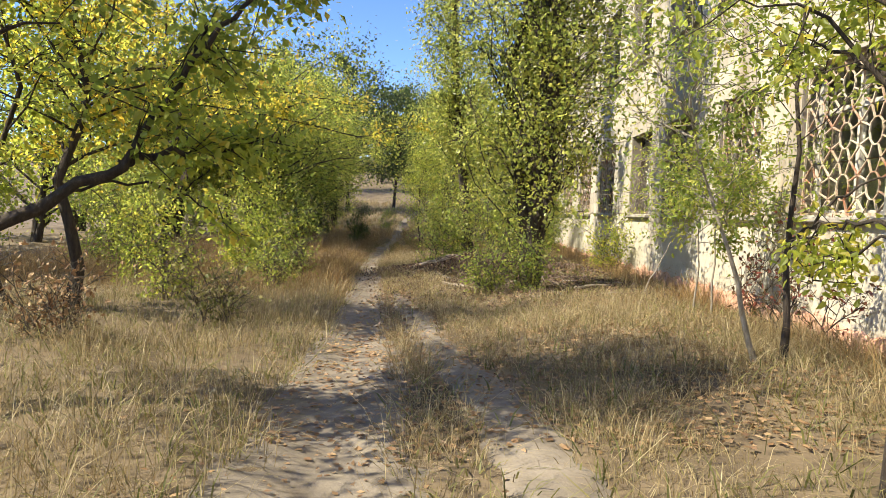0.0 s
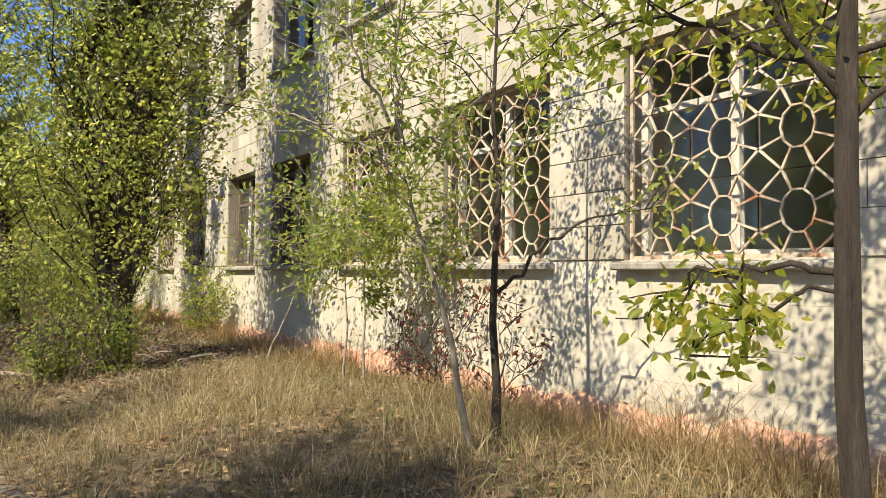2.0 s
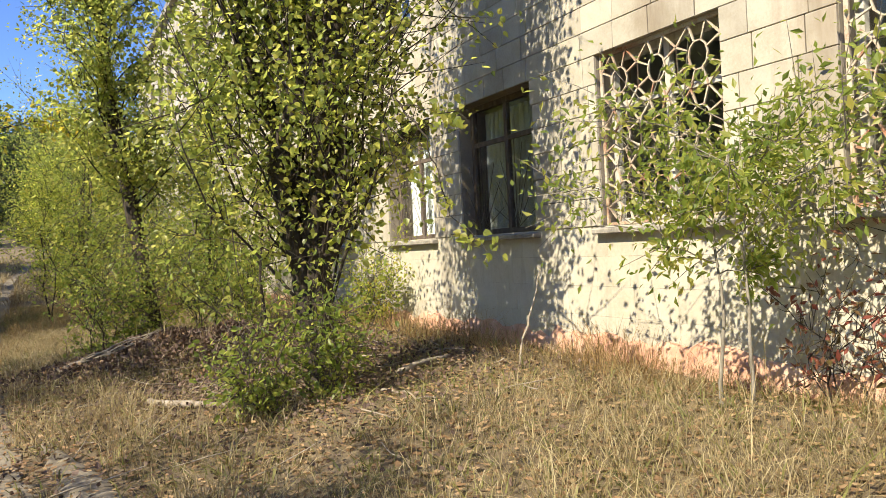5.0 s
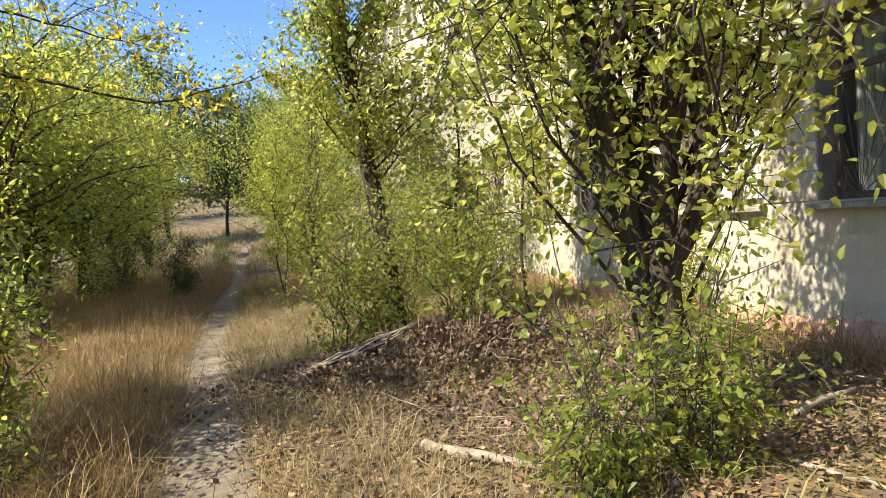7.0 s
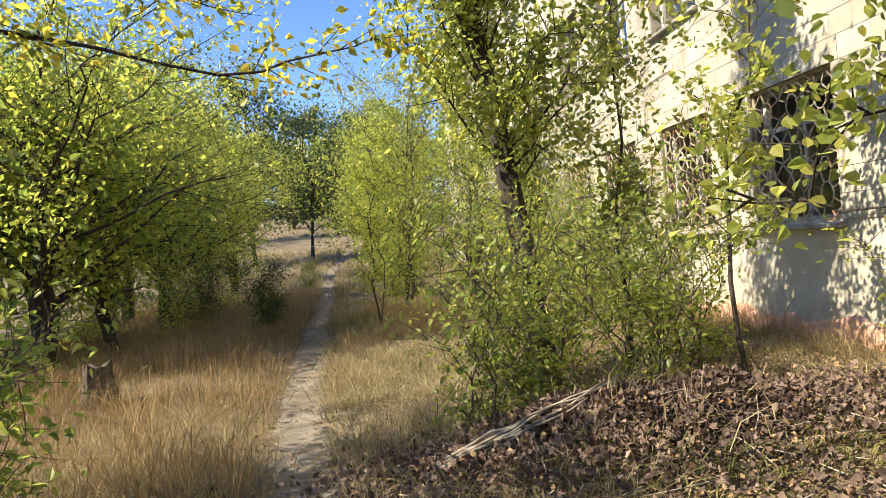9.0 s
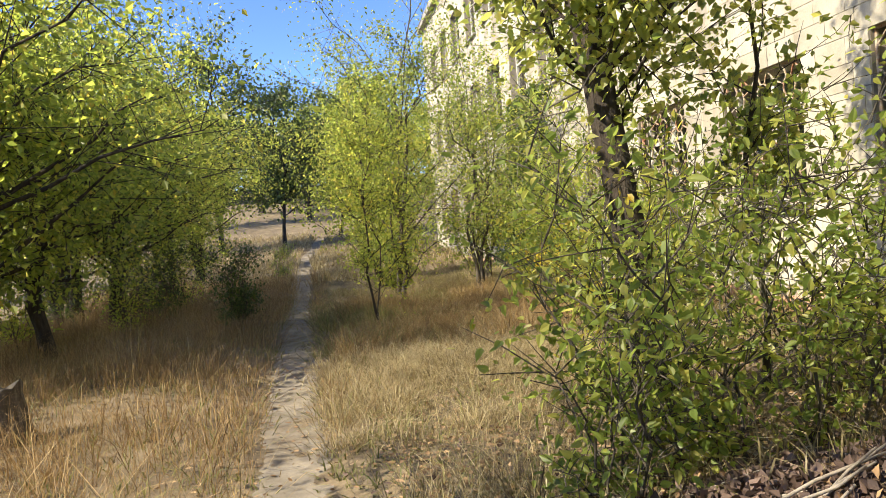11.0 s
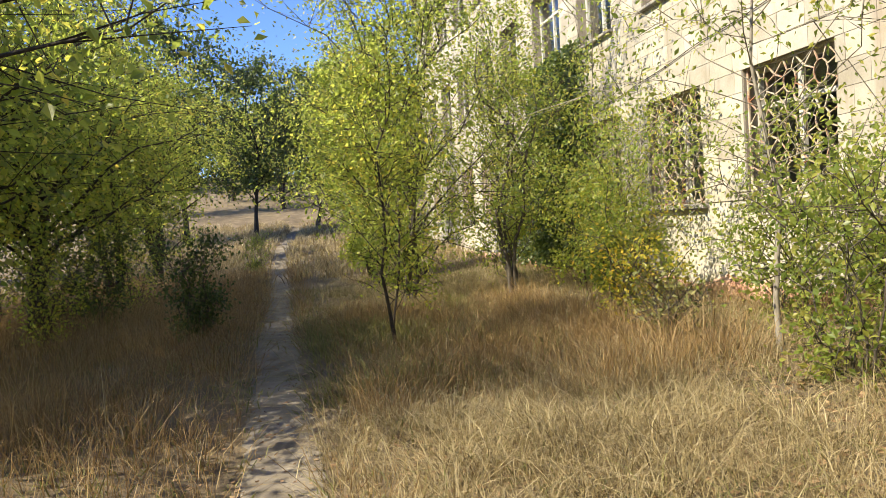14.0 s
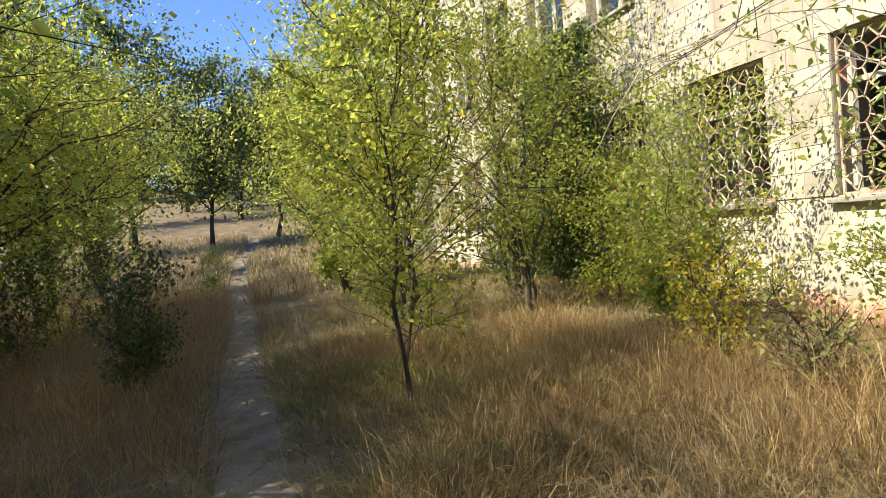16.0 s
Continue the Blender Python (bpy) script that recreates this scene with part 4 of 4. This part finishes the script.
blades("dry_grass", "wispy straw-coloured dry grass", STRAW, 17000, 12, (0.4, 5.85, -5, 34), 0.22,
       lambda x, y, p, u: off_path(x, y, 0.03) & (u < 0.9 + p - clearing(x, y)), 61)
blades("straw_grass", "pale dry grass along the path", STRAW, 8500, 9, (-5, 1.5, -5, 14), 0.3, lambda x, y, p, u: off_path(x, y, 0.0) & (u < 0.75 + p), 65)
blades("russet_grass", "dense russet dry grass", RUSSET, 12500, 10, (-7, 1.0, 8, 38), 0.46, lambda x, y, p, u: off_path(x, y, 0.10) & (u < 0.9 + p) & (x < np.where(y < 18, 0.15, -0.1)), 62)
blades("russet_grass", "dense russet dry grass", RUSSET, 2400, 11, (0.2, 3.6, 18.9, 25.6), 0.42, lambda x, y, p, u: off_path(x, y, 0.10) & (u < 0.9 + p), 66)
blades("wall_grass", "tall dry weeds along the foot of the wall", RUSSET, 1500, 12, (5.0, 5.86, -4, 30), 0.42, lambda x, y, p, u: (u < 0.7 + p), 67)
blades("green_weeds", "low grey-green weeds among the grass", HERB, 14000, 7, (-5, 5.6, -5, 32), 0.17, lambda x, y, p, u: off_path(x, y, -0.04) & (u < 0.6 - p), 63, 1.1, 0.0045)
blades("green_weeds", "sparse green weeds at the foot of the leaf heap", HERB, 420, 6, (0.7, 4.6, 11.6, 12.6), 0.2, lambda x, y, p, u: off_path(x, y, 0.1), 64, 1.0, 0.005)
blades("dry_grass", "thin pale stalks growing through the leaf heap", STRAW, 160, 4, (0.7, 4.6, 11.9, 13.4), 0.3, lambda x, y, p, u: off_path(x, y, 0.1), 65, 0.6, 0.004)
blades("pale_weeds", "bleached dry weeds beside the footpath", STRAW, 1500, 16, (-0.1, 2.8, 15.6, 19.3), 0.26, lambda x, y, p, u: off_path(x, y, 0.02) & (u < 0.7 + p), 68, 1.0, 0.0026)
blades("dry_stalks", "tall thin dry seed stalks standing over the grass", STRAW, 1700, 3, (-5, 5.7, -3, 30), 0.62, lambda x, y, p, u: off_path(x, y, 0.1) & (u < 0.6 + p - clearing(x, y)), 69, 0.45, 0.0016)
blades("green_weeds", "grey-green weeds beside the footpath", HERB, 900, 14, (-0.1, 2.4, 19.8, 26.0), 0.30, lambda x, y, p, u: off_path(x, y, 0.03) & (u < 0.55 + p), 70, 0.9, 0.004)
blades("far_grass", "pale dry grass on the rising ground", STRAW, 4500, 7, (-9, 5.8, 34, 64), 0.45, lambda x, y, p, u: off_path(x, y, 0.1), 64, 0.5, 0.010)


def litter(name, label, n, place, size, seed, flat=0.3, mat=LITTER, lift=0.04):
    r = np.random.default_rng(seed)
    x, y = place(r, n)
    P = np.stack([x, y, ground_z(x, y) + r.uniform(0.004, lift, n)], 1)
    v, f = leaf_quads(P, size, r, 0.0, 0.75)
    v = v.reshape(-1, 4, 3)
    v[:, :, 2] = P[:, None, 2] + np.abs(v[:, :, 2] - P[:, None, 2]) * flat
    tagged(new(name, mesh_of(name, v.reshape(-1, 3), f, mat)), label, "fallen leaves", kind="stuff")


litter("leaf_litter", "fallen dry brown leaves on the soil", 34000, lambda r, n: (r.uniform(0.4, 5.7, n), r.uniform(1, 24, n)), 0.06, 71)
litter("leaf_litter", "scattered pale leaves along the footpath", 5000, lambda r, n: ((lambda y: (path_x(y) + r.normal(size=n) * 0.55, y))(r.uniform(-5, 32, n))), 0.05, 72)
litter("brush_litter", "dark dead leaves and twigs on bare soil", 13000, lambda r, n: (3.0 + r.normal(size=n) * 1.3, 11.3 + r.normal(size=n) * 1.8), 0.05, 74, 0.8, BRUSH, 0.06)
litter("leaf_mound", "heap of brown dead leaves and brush", 19000, lambda r, n: (2.55 + r.normal(size=n) * 0.9, 12.7 + r.normal(size=n) * 0.42), 0.055, 73, 1.0, BRUSH, 0.14)


litter("leaf_litter", "pale dry leaves on the heap of brush", 2200, lambda r, n: (2.6 + r.normal(size=n) * 1.1, 12.75 + r.normal(size=n) * 0.7), 0.05, 75, 0.9, LITTER, 0.15)


# ---- deadwood ----
def brushwood(n, seed):
    r = np.random.default_rng(seed)
    lines = []
    for _ in range(n):
        x, y = (2.55 + r.normal() * 0.9, 12.7 + r.normal() * 0.4) if r.uniform() < 0.6 else (3.2 + r.normal() * 1.2, 11.0 + r.normal() * 1.8)
        a, ln = r.uniform(0, 6.28), r.uniform(0.15, 0.7)
        e = (x + math.cos(a) * ln, min(y + math.sin(a) * ln, 15.0))
        z0, z1 = float(ground_z(x, y)) + r.uniform(0, 0.06), float(ground_z(*e)) + r.uniform(0.02, 0.16)
        lines.append((bend((x, y, z0), (e[0], e[1], z1), 4, r, 0.05), np.linspace(0.007, 0.003, 4) * r.uniform(0.6, 1.4)))
    tagged(new("brushwood", mesh_of("brushwood", *tubes(lines, 4), DEADWOOD, True)), "dry grey twigs scattered over dead leaves", "twigs", kind="stuff")


brushwood(420, 99)


def stick(name, label, a, b, r0, seed, mat=DEADWOOD, sides=7, k=9, wob=0.025, cat="branch", group=""):
    rng = np.random.default_rng(seed)
    a, b = np.array(a, float), np.array(b, float)
    a[2] += float(ground_z(a[0], a[1]))
    b[2] += float(ground_z(b[0], b[1]))
    P = bend(a, b, k, rng, wob)
    for q in range(k):
        P[q, 2] = max(P[q, 2], float(ground_z(P[q, 0], P[q, 1])) + r0 * 0.6)
    R = r0 * np.linspace(1, 0.45, k) * rng.uniform(0.85, 1.15, k)
    v, f = tubes([(P, R)], sides)
    n = len(v)
    caps = [np.array([list(range(sides))[::-1]]), np.array([list(range(n - sides, n))])]
    return tagged(new(name, mesh_of(name, v, [f] + caps, mat, True)), label, cat, group)


for q in range(9):
    o = q * 0.045
    stick("cut_branch", "long cut branch lying on the leaf heap", (0.84 + o * 0.6, 12.45 + o * 0.5, 0.06 + 0.02 * (q % 3)), (2.0 + o * 1.2, 12.6 + o * 0.6, 0.17 + 0.025 * (q % 2)), 0.013, 100 + q, group="bundle of cut branches")
stick("log", "short grey weathered log among fallen leaves", (1.63, 10.02, 0.035), (2.2, 9.2, 0.035), 0.045, 120, cat="log", k=7)
stick("log", "broken pale log among fallen leaves", (3.9, 9.3, 0.04), (4.6, 9.5, 0.04), 0.035, 121, cat="log", k=7)
for q, (a, b) in enumerate([((1.9, 12.1, 0.06), (3.7, 11.9, 0.10)), ((3.3, 10.6, 0.04), (4.6, 10.1, 0.05)), ((4.4, 11.4, 0.04), (5.3, 12.2, 0.05)), ((3.37, 8.65, 0.03), (3.45, 7.7, 0.03)),
                            ((1.2, 11.6, 0.03), (2.1, 11.9, 0.03)), ((4.9, 8.6, 0.02), (5.4, 8.9, 0.9))]):
    stick("fallen_branch", "thin dry fallen branch on leaf litter", a, b, 0.014, 130 + q, group="fallen branches")


def stump():
    rng = np.random.default_rng(140)
    k, prof = 14, [(0.0, 0.28), (0.12, 0.21), (0.28, 0.18), (0.42, 0.17), (0.50, 0.16)]
    V = []
    for z, r in prof:
        for a in range(k):
            rr = r * (1 + 0.12 * math.sin(3 * a * 2 * math.pi / k + 1) + 0.06 * rng.normal())
            V.append((rr * math.cos(a * 2 * math.pi / k), rr * math.sin(a * 2 * math.pi / k), z + (0.03 * rng.normal() if z > 0.45 else -0.05 * (z == 0))))
    f = []
    for j in range(len(prof) - 1):
        for a in range(k):
            f.append((j * k + a, j * k + (a + 1) % k, (j + 1) * k + (a + 1) % k, (j + 1) * k + a))
    c = len(V)
    V.append((0, 0, 0.46))
    top = [((len(prof) - 1) * k + a, (len(prof) - 1) * k + (a + 1) % k, c) for a in range(k)]
    ob = tagged(new("tree_stump", mesh_of("tree_stump", V, [np.array(f), np.array(top)], BARK, False)), "weathered broken tree stump in russet grass", "stump")
    ob.location = (-2.75, 16.9, float(ground_z(-2.75, 16.9)))


stump()

def cable():
    rng = np.random.default_rng(160)
    ys = np.linspace(29.5, 19.1, 30)
    z = np.interp(ys, [19.1, 20.6, 23.4, 26.1, 29.5], [4.25, 4.2, 3.97, 3.66, 3.58]) - 0.03 * np.abs(np.sin(ys * 1.6))
    P = np.stack([np.full(30, FX - 0.035), ys, z], 1)
    ob = thing("wall_cable", "thin dark cable sagging along the limestone wall", "cable", (0, 0, 0))
    part("wire", mesh_of("wire", *tubes([(P, np.full(30, 0.007))], 6), DARKIRON, True), parent=ob)
    for k in range(2, 30, 6):
        part("clip", bevel_box(FX - 0.045, FX - 0.010, ys[k] - 0.012, ys[k] + 0.012, z[k] - 0.015, z[k] + 0.015, 0.003), DARKIRON, ob)


cable()

# ---- stone blocks of the facade ----
def courses(z0, z1, n):
    e = np.linspace(z0, z1, n + 1)
    return list(zip(e[:-1], e[1:]))


def blocks():
    rng = np.random.default_rng(150)
    rows = courses(0.30, SILL, 4) + courses(SILL, HEAD, 6) + courses(HEAD, USILL, 6) + courses(USILL, UHEAD, 6) + courses(UHEAD, USILL + STOREY, 5) + courses(USILL + STOREY, UHEAD + STOREY, 6) + courses(UHEAD + STOREY, B_TOP, 6)
    rest, low, shapes, count = [], [], {}, 0
    for k, (za, zb) in enumerate(rows):
        zm = (za + zb) / 2
        gaps = sorted((a, b) for a, b, c, d in OPEN if c < zm < d)
        y = B_Y0 + (0.25 if k % 2 else 0.0)
        cuts = []
        while y < B_Y1:
            w = 0.5 + rng.uniform(-0.05, 0.06)
            cuts.append((y, min(y + w, B_Y1)))
            y += w
        for a, b in cuts:
            spans = [(a, b)]
            for ga, gb in gaps:
                spans = [q for s0, s1 in spans for q in ((s0, min(s1, ga)), (max(s0, gb), s1)) if q[1] - q[0] > 0.05]
            for s0, s1 in spans:
                plaster = k < 4
                g = 0.0010 if plaster else 0.0035
                near = 2.9 < s0 < 12.6 and za < 4.7 and not plaster and count < 300
                pr = rng.uniform(0.0, 0.004)
                if near:
                    count += 1
                    wid, hei = round(round((s1 - s0 - 2 * g) / 0.01) * 0.01, 3), round(zb - za - 2 * g, 3)
                    if (wid, hei) not in shapes:
                        bm = bevel_box(-0.018, 0.011, 0, wid, 0, hei, 0.004)
                        me = bpy.data.meshes.new("block")
                        bm.to_mesh(me)
                        bm.free()
                        me.materials.append(STONE)
                        shapes[(wid, hei)] = me
                    ob = new("block", shapes[(wid, hei)])
                    ob.parent = WALL
                    ob.location = (FX + 0.004 - pr, s0 + g, za + g)
                else:
                    (low if plaster else rest).append((FX - 0.013 - pr if not plaster else FX + 0.002 - pr * 0.4, FX + 0.0115, s0 + g, s1 - g, za + g, zb - g))
    tagged(part("blockwork", mesh_of("blockwork", *boxes(rest), STONE), parent=WALL), kind="stuff")
    tagged(part("limewashed_blockwork", mesh_of("limewashed_blockwork", *boxes(low), LIMEWASH), parent=WALL), kind="stuff")


blocks()


def plinth():
    rng = np.random.default_rng(151)
    ys = np.arange(B_Y0, B_Y1, 0.16)
    V, F = [], []
    for i, y in enumerate(ys):
        top = 0.40 + 0.12 * noise.noise((y * 0.9, 0, 5)) + 0.04 * rng.normal()
        for x, z in ((FX - 0.045, -0.4), (FX - 0.040, top - 0.05), (FX - 0.012, top), (FX + 0.011, top)):
            V.append((x + 0.006 * rng.normal() * (z > 0), y, z))
    n = len(ys)
    i = (np.arange(n - 1)[:, None] * 4 + np.arange(3)[None]).ravel()
    tagged(new("trim_plinth", mesh_of("trim_plinth", V, np.stack([i, i + 1, i + 5, i + 4], 1), SALMON, True)), "crumbling salmon-painted plaster plinth along the wall", "plinth", kind="structure")


plinth()
